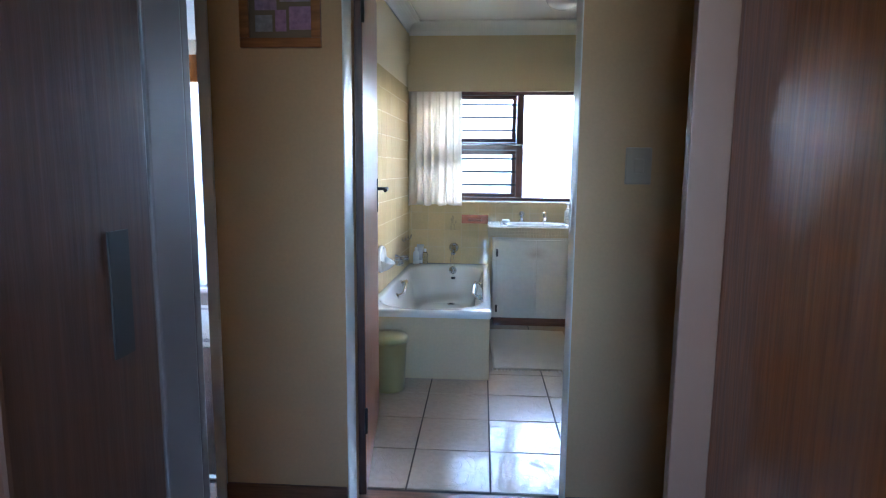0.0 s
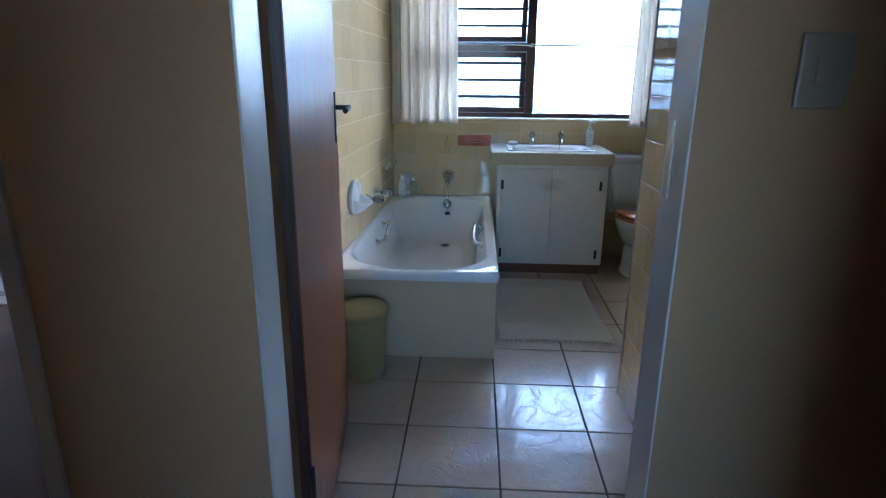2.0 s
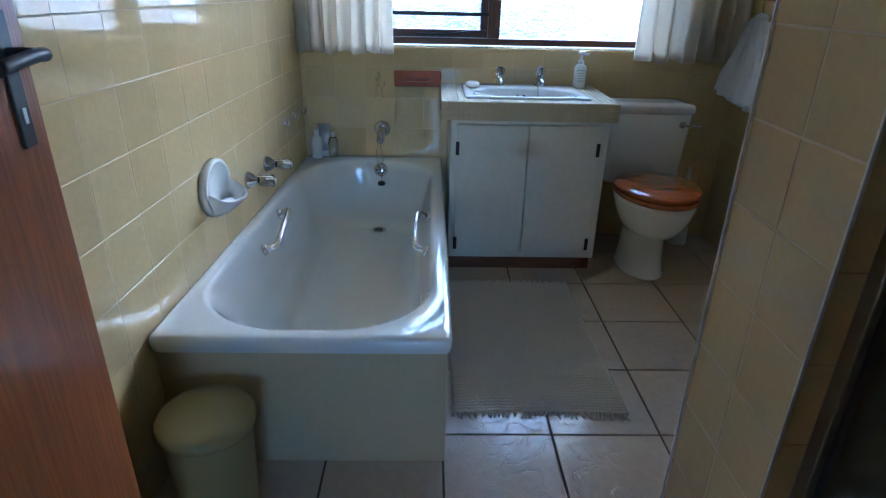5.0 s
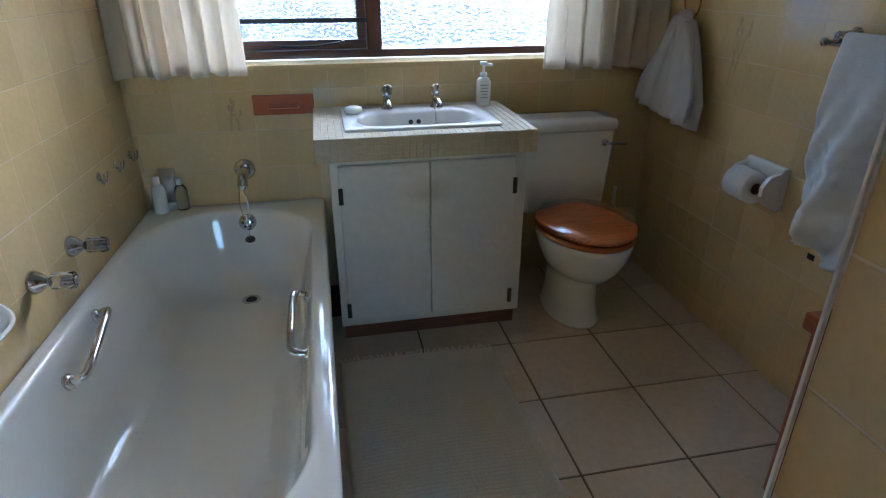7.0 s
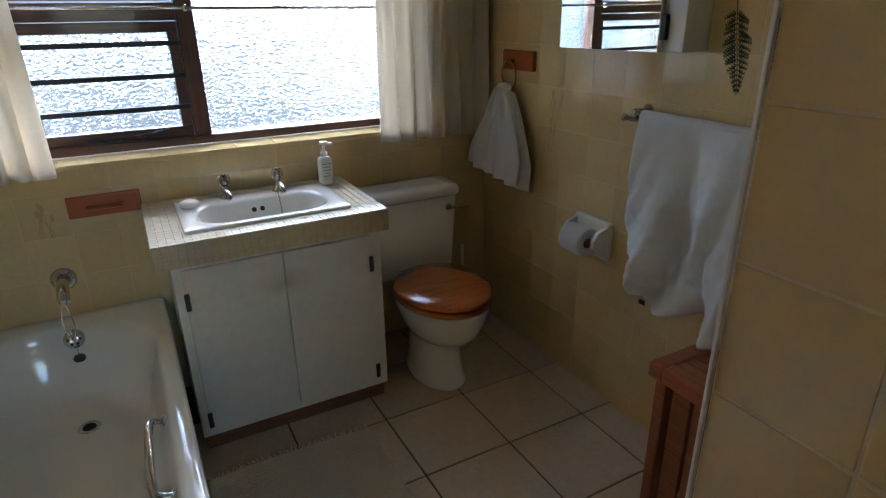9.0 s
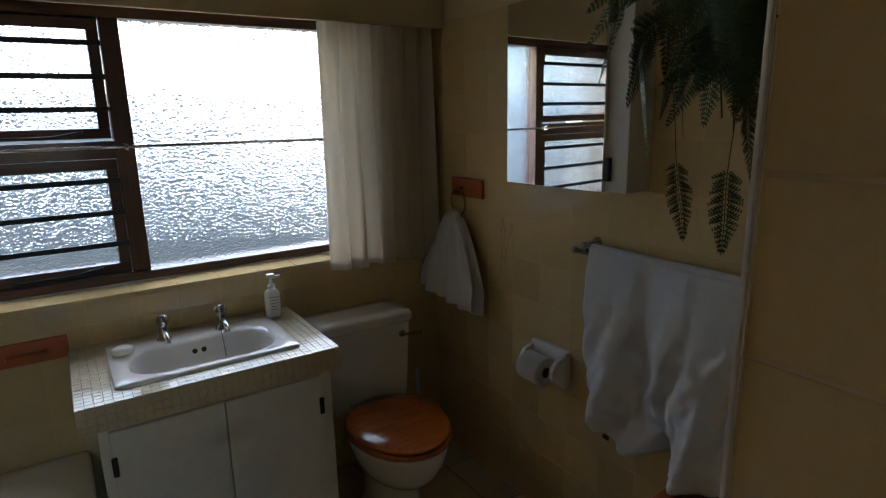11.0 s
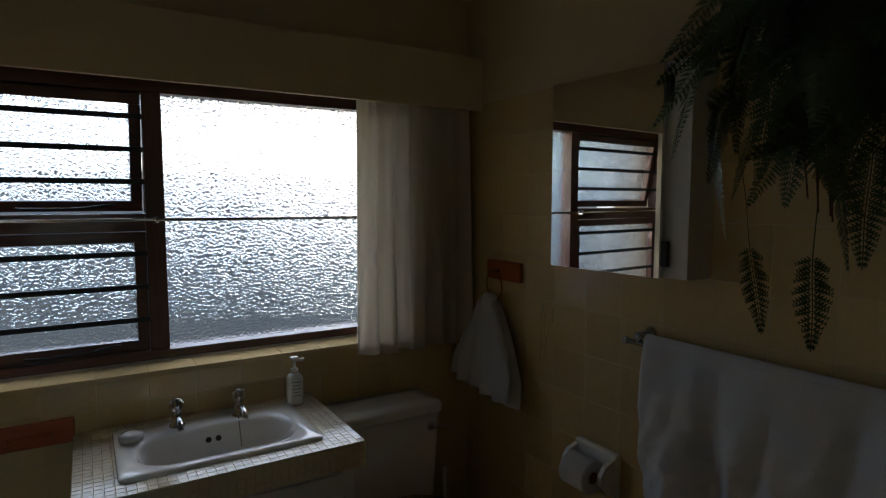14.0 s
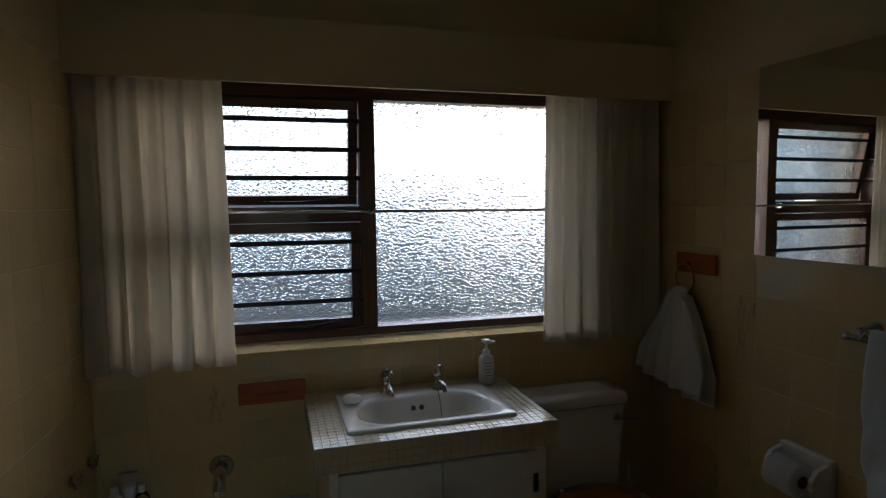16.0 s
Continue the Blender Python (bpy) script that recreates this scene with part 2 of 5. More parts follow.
M_GLASSP = bpy.data.materials.new("smooth_glass_back")
M_GLASSP.use_nodes = True
_p = M_GLASSP.node_tree.nodes["Principled BSDF"]
_p.inputs["Transmission Weight"].default_value = 1
_p.inputs["Roughness"].default_value = 0.04
_p.inputs["IOR"].default_value = 1.45
M_OPAL = mat("opal_lamp_glass", (0.85, 0.85, 0.82), 0.2, vary=0.02)


# ---- shape helpers ----
def box(bm, x0, x1, y0, y1, z0, z1, bevel=0.0, seg=2):
    """A box between two corners, its edges rounded."""
    r = bmesh.ops.create_cube(bm, size=1, matrix=Matrix.Translation(((x0 + x1) / 2, (y0 + y1) / 2, (z0 + z1) / 2)) @ Matrix.Diagonal((x1 - x0, y1 - y0, z1 - z0, 1)))
    if bevel > 0:
        edges = list({e for v in r["verts"] for e in v.link_edges})
        bmesh.ops.bevel(bm, geom=edges, offset=bevel, segments=seg, profile=0.6, affect="EDGES")
    return bm


def boxes(*items):
    bm = bmesh.new()
    for it in items:
        box(bm, *it)
    return bm


def lathe(bm, profile, m=None, n=32, cap=True):
    """A turned shape from (radius, height) pairs, about z."""
    m = m or Matrix()
    rings = []
    for r, z in profile:
        rings.append([bm.verts.new(m @ Vector((max(r, 1e-4) * math.cos(2 * math.pi * i / n), max(r, 1e-4) * math.sin(2 * math.pi * i / n), z))) for i in range(n)])
    for a, b in zip(rings, rings[1:]):
        for i in range(n):
            f = bm.faces.new((a[i], a[(i + 1) % n], b[(i + 1) % n], b[i]))
            f.smooth = True
    if cap:
        bm.faces.new(rings[0][::-1])
        bm.faces.new(rings[-1])
    return bm


def tube(bm, pts, r, n=12, taper=None):
    """A round bar along a line of points."""
    pts = [Vector(p) for p in pts]
    rings = []
    up = Vector((0.013, 0.021, 1))
    for i, p in enumerate(pts):
        d = (pts[min(i + 1, len(pts) - 1)] - pts[max(i - 1, 0)]).normalized()
        s = d.cross(up)
        if s.length < 0.05:
            s = d.cross(Vector((1, 0.03, 0)))
        s.normalize()
        u = s.cross(d)
        rr = r if taper is None else r * (1 + (taper - 1) * i / (len(pts) - 1))
        rings.append([bm.verts.new(p + rr * (math.cos(2 * math.pi * k / n) * s + math.sin(2 * math.pi * k / n) * u)) for k in range(n)])
    for a, b in zip(rings, rings[1:]):
        for k in range(n):
            f = bm.faces.new((a[k], a[(k + 1) % n], b[(k + 1) % n], b[k]))
            f.smooth = True
    bm.faces.new(rings[0][::-1])
    bm.faces.new(rings[-1])
    return bm


def curve_pts(pts, n=10):
    """A smooth line through the points."""
    pts = [Vector(p) for p in pts]
    out = []
    for i in range(len(pts) - 1):
        p0, p1, p2, p3 = pts[max(i - 1, 0)], pts[i], pts[i + 1], pts[min(i + 2, len(pts) - 1)]
        for k in range(n):
            t = k / n
            out.append(0.5 * ((2 * p1) + (p2 - p0) * t + (2 * p0 - 5 * p1 + 4 * p2 - p3) * t * t + (3 * p1 - p0 - 3 * p2 + p3) * t ** 3))
    out.append(pts[-1])
    return out


def rrect(cx, cy, hx, hy, r, z, n=8):
    """A rounded rectangle as a ring of points."""
    r = min(r, hx - 1e-4, hy - 1e-4)
    out = []
    for qx, qy, a0 in ((1, 1, 0), (-1, 1, 90), (-1, -1, 180), (1, -1, 270)):
        for k in range(n + 1):
            a = radians(a0 + 90 * k / n)
            out.append(Vector((cx + qx * (hx - r) + r * math.cos(a), cy + qy * (hy - r) + r * math.sin(a), z)))
    return out


def loft(bm, rings, cap0=False, cap1=False, smooth=True):
    """Skin over rings of equal length."""
    vs = [[bm.verts.new(p) for p in ring] for ring in rings]
    n = len(vs[0])
    for a, b in zip(vs, vs[1:]):
        for i in range(n):
            f = bm.faces.new((a[i], a[(i + 1) % n], b[(i + 1) % n], b[i]))
            f.smooth = smooth
    if cap0:
        bm.faces.new(vs[0][::-1])
    if cap1:
        bm.faces.new(vs[-1])
    return bm


def sheet(bm, fn, nu, nv):
    """A grid surface from fn(u, v)."""
    vs = [[bm.verts.new(fn(i / nu, j / nv)) for i in range(nu + 1)] for j in range(nv + 1)]
    for j in range(nv):
        for i in range(nu):
            f = bm.faces.new((vs[j][i], vs[j][i + 1], vs[j + 1][i + 1], vs[j + 1][i]))
            f.smooth = True
    return bm


def link(name, bm, material, thick=0.0, fix=True):
    me = bpy.data.meshes.new(name)
    if fix:
        bmesh.ops.recalc_face_normals(bm, faces=bm.faces)
    bm.to_mesh(me)
    bm.free()
    me.materials.append(material)
    ob = new(name, me)
    if thick:
        s = ob.modifiers.new("thickness", "SOLIDIFY")
        s.thickness = thick
        s.offset = 0
    return ob


def part(name, bm, material, parent, label="", thick=0.0, fix=True):
    """One mesh under a thing or under a part."""
    ob = link(name, bm, material, thick, fix)
    ob.parent = parent
    ob.matrix_parent_inverse = Matrix.Translation(parent.location).inverted() if parent.parent is None else Matrix()
    if label:
        ob["label"] = label
    return ob


def thing(name, label, category, at=(0, 0, 0), group="", kind=""):
    """An empty at a thing's base, which carries its parts."""
    e = new(name)
    e.empty_display_size = 0.05
    e.location = at
    bpy.context.view_layer.update()
    return tagged(e, label, category, group, kind)


def solid(name, bm, material, label="", category="", kind="", thick=0.0):
    return tagged(link(name, bm, material, thick), label, category, "", kind)


_tiles = {}


def tile_mesh(w, h, t, bev, material):
    """One tile in its own plane: x along, y up, z out; bevelled face, no back."""
    key = (round(w, 4), round(h, 4), t, bev, material.name)
    if key not in _tiles:
        bm = bmesh.new()
        loft(bm, [[Vector((x, y, 0)) for x, y in ((0, 0), (w, 0), (w, h), (0, h))], [Vector((x, y, t - bev * 0.6)) for x, y in ((0, 0), (w, 0), (w, h), (0, h))],
                  [Vector((x, y, t)) for x, y in ((bev, bev), (w - bev, bev), (w - bev, h - bev), (bev, h - bev))]], cap1=True, smooth=False)
        me = bpy.data.meshes.new("tile")
        bm.to_mesh(me)
        bm.free()
        me.materials.append(material)
        _tiles[key] = me
    return _tiles[key]


def tile_field(parent, m, u0, u1, v0, v1, ju, jv, pitch, gap, t, bev, material, holes=(), name="tile", pitch_v=None):
    """Tiles over a rectangle of the plane m, on a grid of joints through ju, jv, cut at its borders and at holes."""
    def cuts(a, b, j, pitch):
        k = math.ceil((a - j) / pitch + 1e-6)
        c = [a]
        while j + k * pitch < b - 1e-6:
            c.append(j + k * pitch)
            k += 1
        return c + [b]
    us, vs = cuts(u0, u1, ju, pitch), cuts(v0, v1, jv, pitch_v or pitch)
    for a, b in zip(us, us[1:]):
        for c, d in zip(vs, vs[1:]):
            pieces = [(a, b, c, d)]
            for h0, h1, g0, g1 in holes:
                rest = []
                for p, q, r, s in pieces:
                    if h1 <= p or h0 >= q or g1 <= r or g0 >= s:
                        rest.append((p, q, r, s))
                        continue
                    if p < h0:
                        rest.append((p, h0, r, s))
                    if h1 < q:
                        rest.append((h1, q, r, s))
                    if r < g0:
                        rest.append((max(p, h0), min(q, h1), r, g0))
                    if g1 < s:
                        rest.append((max(p, h0), min(q, h1), g1, s))
                pieces = rest
            for p, q, r, s in pieces:
                if q - p < 0.014 or s - r < 0.014:
                    continue
                ob = new(name, tile_mesh(q - p - gap, s - r - gap, t, bev, material))
                ob.parent = parent
                ob.matrix_parent_inverse = parent.matrix_world.inverted()
                ob.matrix_world = m @ Matrix.Translation((p + gap / 2, r + gap / 2, 0))


def plane_m(origin, u, v):
    """The pose of a plane with axes u and v."""
    u, v = Vector(u), Vector(v)
    w = u.cross(v)
    return Matrix.Translation(origin) @ Matrix((u, v, w)).transposed().to_4x4()


# ---- the setting ----
XL, XR, YW, YD, ZC = -0.58, 1.628, 4.91, 1.93, 2.47
YH = 1.70
PX = 0.656
T = 0.003

floor = solid("floor", boxes((XL - 0.11, XR, 1.937, YW, -0.06, -0.004)), M_FGROUT, "beige glazed square floor tiles with dark joints", "floor", "structure")
floor_hall = solid("floor_hall", boxes((-2.4, 1.9, -2.0, 1.935, -0.06, -0.002)), M_PARQ, "red-brown polished hall floor", "floor", "structure")
floor_bedroom = solid("floor_bedroom", boxes((-5.2, -0.70, 1.937, 5.6, -0.06, -0.002)), M_CARPET, "brown carpeted bedroom floor", "floor", "structure")
solid("door_strip", boxes((-1.68, -0.88, 1.955, 1.985, -0.001, 0.006, 0.002)), M_ALU, "worn metal carpet strip in doorway", "threshold", "structure")

WX0, WX1, WZ0, WZ1 = -0.44, 1.32, 0.965, 1.985
wall_window = solid("wall_window", boxes((XL - 0.12, XR + 0.15, YW, 5.15, -0.06, WZ0), (XL - 0.12, XR + 0.15, YW, 5.15, WZ1, ZC + 0.1), (XL - 0.12, WX0, YW, 5.15, WZ0, WZ1), (WX1, XR + 0.15, YW, 5.15, WZ0, WZ1)), M_PAINT, "cream wall with half-height cream tiles round the window", "wall", "structure")
wall_left = solid("wall_left", boxes((XL - 0.12, XL, YD, YW, -0.06, ZC + 0.1)), M_PAINT, "cream painted wall tiled to door height", "wall", "structure")
wall_right = solid("wall_right", boxes((XR, XR + 0.15, YD, YW, -0.06, ZC + 0.1)), M_PAINT, "cream painted wall tiled to door height", "wall", "structure")
wall_door = solid("wall_door", boxes((-2.4, -1.68, YH, YD, -0.06, ZC + 0.1), (-1.68, -0.80, YH, YD, 2.09, ZC + 0.1), (-0.80, -0.365, YH, YD, -0.06, ZC + 0.1), (-0.365, 0.391, YH, YD, 2.09, ZC + 0.1), (0.391, 1.9, YH, 1.83, -0.06, ZC + 0.1), (0.455, 1.9, 1.83, YD, -0.06, ZC + 0.1)), M_HALL, "beige painted hall wall with two doorways", "wall", "structure")
wall_hall_back = solid("wall_hall_back", boxes((-2.4, -0.30, 0.16, 0.44, -0.06, ZC + 0.1), (-0.30, 0.55, 0.16, 0.44, 2.09, ZC + 0.1), (0.55, 1.9, 0.16, 0.44, -0.06, ZC + 0.1)), M_HALL, "beige painted hall wall with doorway", "wall", "structure")
solid("wall_hall_left", boxes((-2.52, -2.4, -2.0, YD, -0.06, ZC + 0.1)), M_HALL, "plain beige hall end wall", "wall", "structure")
solid("wall_hall_right", boxes((1.9, 2.02, -2.0, YD, -0.06, ZC + 0.1)), M_HALL, "plain beige hall end wall", "wall", "structure")
solid("wall_room_back", boxes((-2.52, -0.5, -2.12, -2.0, -0.06, ZC + 0.1), (1.0, 2.02, -2.12, -2.0, -0.06, ZC + 0.1), (-0.5, 1.0, -2.12, -2.0, 0, 0.9), (-0.5, 1.0, -2.12, -2.0, 2.05, ZC + 0.1)), M_HALL, "beige wall with a window", "wall", "structure")
window_3 = thing("window_3", "white framed window of the room behind", "window", (0.25, -2.06, 0.9), kind="structure")
part("frame", boxes((-0.5, 1.0, -2.09, -2.05, 0.9, 0.95), (-0.5, 1.0, -2.09, -2.05, 2.0, 2.05), (-0.5, -0.45, -2.09, -2.05, 0.95, 2.0), (0.95, 1.0, -2.09, -2.05, 0.95, 2.0), (0.225, 0.275, -2.09, -2.05, 0.95, 2.0)), M_WHITEP, window_3)
for k in range(5):
    part("bar", boxes((-0.45, 0.95, -2.075, -2.065, 1.1 + k * 0.17, 1.115 + k * 0.17)), M_WHITEP, window_3)
skylight = new("window_daylight", bpy.data.lights.new("window_daylight", "AREA"))
skylight.data.shape = "RECTANGLE"
skylight.data.size, skylight.data.size_y = 1.5, 1.15
skylight.data.energy = 0.5
skylight.data.color = (1.0, 0.93, 0.84)
skylight.matrix_world = look((0.25, -2.14, 1.475), (0.25, 0, 1.475))
wall_shower = solid("wall_shower", boxes((PX, XR, 2.785, 2.905, 0, ZC)), M_GROUT, "cream tiled shower partition", "wall", "structure")
wall_pier = solid("wall_pier", boxes((PX, 0.77, 2.61, 2.785, 0, ZC), (PX, 0.77, YD, 2.62, 2.0, ZC)), M_GROUT, "cream tiled pier beside the shower opening", "wall", "structure")
kerb = solid("shower_kerb", boxes((PX, 0.77, YD, 2.62, 0, 0.12)), M_GROUT, "low cream tiled shower kerb", "kerb", "structure")
solid("ceiling", boxes((XL - 0.12, XR + 0.15, YD, 5.15, ZC, ZC + 0.1)), M_CEIL, "white painted bathroom ceiling", "ceiling", "structure")
solid("ceiling_hall", boxes((-2.52, 2.02, -2.12, YD, ZC + 0.02, ZC + 0.1)), M_CEIL, "white painted hall ceiling", "ceiling", "structure")
solid("ceiling_bedroom", boxes((-5.3, -0.70, YD, 5.7, ZC + 0.02, ZC + 0.1)), M_CEIL, "white painted bedroom ceiling", "ceiling", "structure")
solid("wall_bedroom_left", boxes((-5.32, -5.2, YD, 5.7, -0.06, ZC + 0.1)), M_WHITEP, "pale bedroom wall", "wall", "structure")
solid("wall_bedroom_hall_side", boxes((-5.32, -2.4, 1.80, YD, -0.06, ZC + 0.1)), M_WHITEP, "pale bedroom wall", "wall", "structure")
solid("wall_bedroom_window", boxes((-5.2, -3.3, 5.6, 5.75, -0.06, ZC + 0.1), (-3.3, -1.5, 5.6, 5.75, 2.2, ZC + 0.1), (-1.5, -0.70, 5.6, 5.75, -0.06, ZC + 0.1)), M_WHITEP, "pale bedroom wall with tall window", "wall", "structure")


def cornice(name, a, b, inward):
    """Cove moulding under the ceiling between two points."""
    a, b, w = Vector(a), Vector(b), Vector(inward)
    prof = [(0.004, -0.105), (0.012, -0.105), (0.014, -0.095)]
    for k in range(7):
        an = radians(90 * k / 6)
        prof.append((0.095 - 0.08 * math.cos(an), -0.09 + 0.075 * math.sin(an)))
    prof += [(0.105, -0.012), (0.105, -0.003), (0.004, -0.003)]
    bm = bmesh.new()
    loft(bm, [[p + w * u + Vector((0, 0, ZC + v)) for u, v in prof] for p in (a, b)], True, True, False)
    return solid(name, bm, M_CEIL, "white cove ceiling cornice", "cornice", "structure")


cornice("cornice", (XL, YW, 0), (XR, YW, 0), (0, -1, 0))
cornice_left = cornice("cornice", (XL, YD, 0), (XL, YW - 0.1, 0), (1, 0, 0))
cornice("cornice", (XR, 2.92, 0), (XR, YW - 0.1, 0), (-1, 0, 0))

pelmet = thing("pelmet", "cream painted box pelmet above the window", "pelmet", (0.5, 4.8, 1.9), kind="structure")
part("front_board", boxes((XL + 0.004, XR - 0.004, 4.80, 4.818, 1.896, 2.11, 0.002)), M_PAINT, pelmet)
part("top_board", boxes((XL + 0.004, XR - 0.004, 4.818, YW - 0.002, 2.092, 2.11)), M_PAINT, pelmet)

# skirtings in the hall
solid("skirting", boxes((-0.799, -0.366, YH - 0.015, YH, 0, 0.145, 0.004)), M_SKIRT, "brown varnished timber skirting board", "skirting", "structure")
solid("skirting", boxes((0.392, 1.9, YH - 0.015, YH, 0, 0.145, 0.004)), M_SKIRT, "brown varnished timber skirting board", "skirting", "structure")


def door_frame(name, x0, x1, z1, label, front, shade_l=False):
    """A painted timber frame in a doorway: jambs with rebates and head."""
    f = thing(name, label, "door frame", ((x0 + x1) / 2, YH, 0), kind="structure")
    for a, b in ((x0 - 0.038, x0), (x1, x1 + 0.038)):
        part("jamb", boxes((a, b, front, 1.825, 0, z1, 0.004)), M_WHITEP, f)
    # the left bathroom rebate lies in shadow, put in here as dark colour
    part("rebate", boxes((x0 - 0.038, x0 - 0.014, 1.826, YD + 0.002, 0, z1, 0.002)), M_DARKW if shade_l else M_WHITEP, f)
    part("head", boxes((x0 - 0.038, x1 + 0.038, front, YD + 0.002, z1 + 0.001, z1 + 0.037, 0.003)), M_WHITEP, f)
    return f


frame_bath = door_frame("door_frame", -0.361, 0.387, 2.05, "off-white painted bathroom door frame", YH + 0.003, True)
part("strike_plate", boxes((0.3845, 0.3868, 1.775, 1.80, 1.05, 1.19)), M_ALU, frame_bath, "metal strike plate")
door_frame("door_frame", -1.64, -0.838, 2.05, "off-white painted bedroom door frame", YH - 0.012)

# bathroom door, open into the room
door_1 = thing("door_1", "red-brown varnished flush door standing wide open", "door", (-0.34, 1.89, 0.0), kind="structure")
DM = pose(-0.3395, 1.889, 0.008, 0, 0, 96.6)


def dbox(*a):
    bm = boxes(a)
    bm.transform(DM)
    return bm


part("leaf", dbox(0.0, 0.82, -0.002, 0.036, 0.0, 2.03, 0.002), M_DOORW, door_1)
part("hinge_edge", dbox(-0.004, 0.0, 0.0, 0.034, 0.0, 2.03), M_DARKW, door_1, "dark hinge edge")
part("handle_plate", dbox(0.755, 0.785, -0.006, -0.002, 1.035, 1.20, 0.002), M_BLACK, door_1, "black lever handle plate")
part("keyhole", dbox(0.766, 0.774, -0.0075, -0.006, 1.065, 1.085, 0.001), M_ALU, door_1)
bm = bmesh.new()
tube(bm, [(0.77, -0.005, 1.15), (0.77, -0.047, 1.15)], 0.008)
tube(bm, curve_pts([(0.77, -0.047, 1.15), (0.73, -0.052, 1.152), (0.66, -0.047, 1.145)], 5), 0.0085)
bm.transform(DM)
part("lever", bm, M_BLACK, door_1, "dark metal lever")
for z in (0.25, 1.75):
    bm = bmesh.new()
    tube(bm, [(-0.006, -0.004, z), (-0.006, -0.004, z + 0.1)], 0.006)
    bm.transform(DM)
    part("hinge", bm, M_BLACK, door_1)

# doorway where the walk begins
frame_near = thing("door_frame", "grey-white painted frame of the near doorway", "door frame", (0.1, 0.44, 0), kind="structure")
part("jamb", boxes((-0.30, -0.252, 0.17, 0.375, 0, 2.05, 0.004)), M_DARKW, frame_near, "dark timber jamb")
# lining and architrave below carry their shade as a dark paint colour
part("jamb_lining", boxes((-0.30, -0.251, 0.377, 0.4555, 0, 2.05, 0.004)), M_SHADOWP, frame_near, "painted lining with shade in its colour")
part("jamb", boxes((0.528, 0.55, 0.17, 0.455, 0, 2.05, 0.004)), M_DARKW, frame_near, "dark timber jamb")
part("head", boxes((-0.30, 0.55, 0.17, 0.455, 2.051, 2.088, 0.004)), M_WHITEP, frame_near)
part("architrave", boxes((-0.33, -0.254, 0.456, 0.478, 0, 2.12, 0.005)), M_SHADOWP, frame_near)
part("strike_plate", boxes((-0.2525, -0.250, 0.30, 0.33, 1.08, 1.20)), M_BLACK, frame_near, "dark metal strike plate")
door_2 = thing("door_2", "glossy dark brown varnished door standing open in the hall", "door", (0.51, 0.2, 0.0), kind="structure")
part("leaf", boxes((0.486, 0.524, 0.10, 0.80, 0.008, 2.03, 0.003)), M_DOORG, door_2)
part("edge_strip", boxes((0.42, 0.486, 0.775, 0.80, 0.008, 2.03, 0.003)), M_STRIP, door_2, "brown painted edge strip")

# ---- window ----
window_1 = thing("window_1", "dark timber window with pebbled obscure glass and bars", "window", (0.52, 5.05, WZ0), kind="structure")
FY0, FY1 = 5.035, 5.115
part("frame_head", boxes((WX0, WX1, FY0, FY1, 1.895, WZ1, 0.003)), M_FRAMEW, window_1)
part("frame_bottom", boxes((WX0, WX1, FY0 - 0.012, FY1, WZ0 + 0.012, 1.008, 0.003)), M_FRAMEW, window_1)
part("frame_side", boxes((WX0, WX0 + 0.05, FY0, FY1, 1.008, 1.895, 0.003)), M_FRAMEV, window_1)
part("frame_side", boxes((WX1 - 0.05, WX1, FY0, FY1, 1.008, 1.895, 0.003)), M_FRAMEV, window_1)
part("mullion", boxes((0.382, 0.442, FY0, FY1, 1.008, 1.895, 0.003)), M_FRAMEV, window_1)
part("transom", boxes((WX0 + 0.05, 0.382, FY0, FY1, 1.425, 1.485, 0.003)), M_FRAMEW, window_1)


def pane(x0, x1, z0, z1, y, parent, m=None):
    bm = boxes((x0, x1, y, y + 0.005, z0, z1))
    if m:
        bm.transform(m)
    ob = part("pane", bm, M_GLASS, parent, "pebbled obscure glass")
    ob.data.materials.append(M_GLASSP)
    for f in ob.data.polygons:
        f.material_index = 0 if f.normal.y < -0.5 else 1
    ob.visible_shadow = False
    return ob


pane(0.436, WX1 - 0.045, 1.002, 1.90, 5.075, window_1)


def sash(z0, z1, tilt):
    """A top-hung sash with glass; opened outward by tilt degrees."""
    x0, x1, w = WX0 + 0.052, 0.38, 0.036
    m = Matrix.Translation((0, 5.06, z1)) @ pose(0, 0, 0, tilt, 0, 0) @ Matrix.Translation((0, -5.06, -z1))
    bm = boxes((x0, x1, 5.05, 5.095, z0, z0 + w, 0.003), (x0, x1, 5.05, 5.095, z1 - w, z1, 0.003), (x0, x0 + w, 5.05, 5.095, z0 + w, z1 - w, 0.003), (x1 - w, x1, 5.05, 5.095, z0 + w, z1 - w, 0.003))
    bm.transform(m)
    s = part("sash", bm, M_FRAMEW, window_1, "dark timber top-hung sash")
    pane(x0 + w - 0.004, x1 - w + 0.004, z0 + w - 0.004, z1 - w + 0.004, 5.07, s, m)
    bm = bmesh.new()
    zz = z0 + 0.012
    tube(bm, curve_pts([(0.02, 5.04, zz + 0.004), (0.06, 5.035, zz + 0.002), (0.18, 5.035, zz + 0.003), (0.25, 5.033, zz + 0.012), (0.29, 5.03, zz + 0.018)], 5), 0.0045, 8)
    part("stay", bm, M_BLACK, window_1, "black iron window stay")
    return s


sash(1.488, 1.892, 10.0)
sash(1.01, 1.422, 0.0)
for z in (1.812, 1.702, 1.594, 1.348, 1.234, 1.12):
    part("burglar_bar", boxes((WX0 + 0.05, 0.382, 5.036, 5.046, z - 0.009, z + 0.009, 0.002)), M_BLACK, window_1, "black flat security bar")

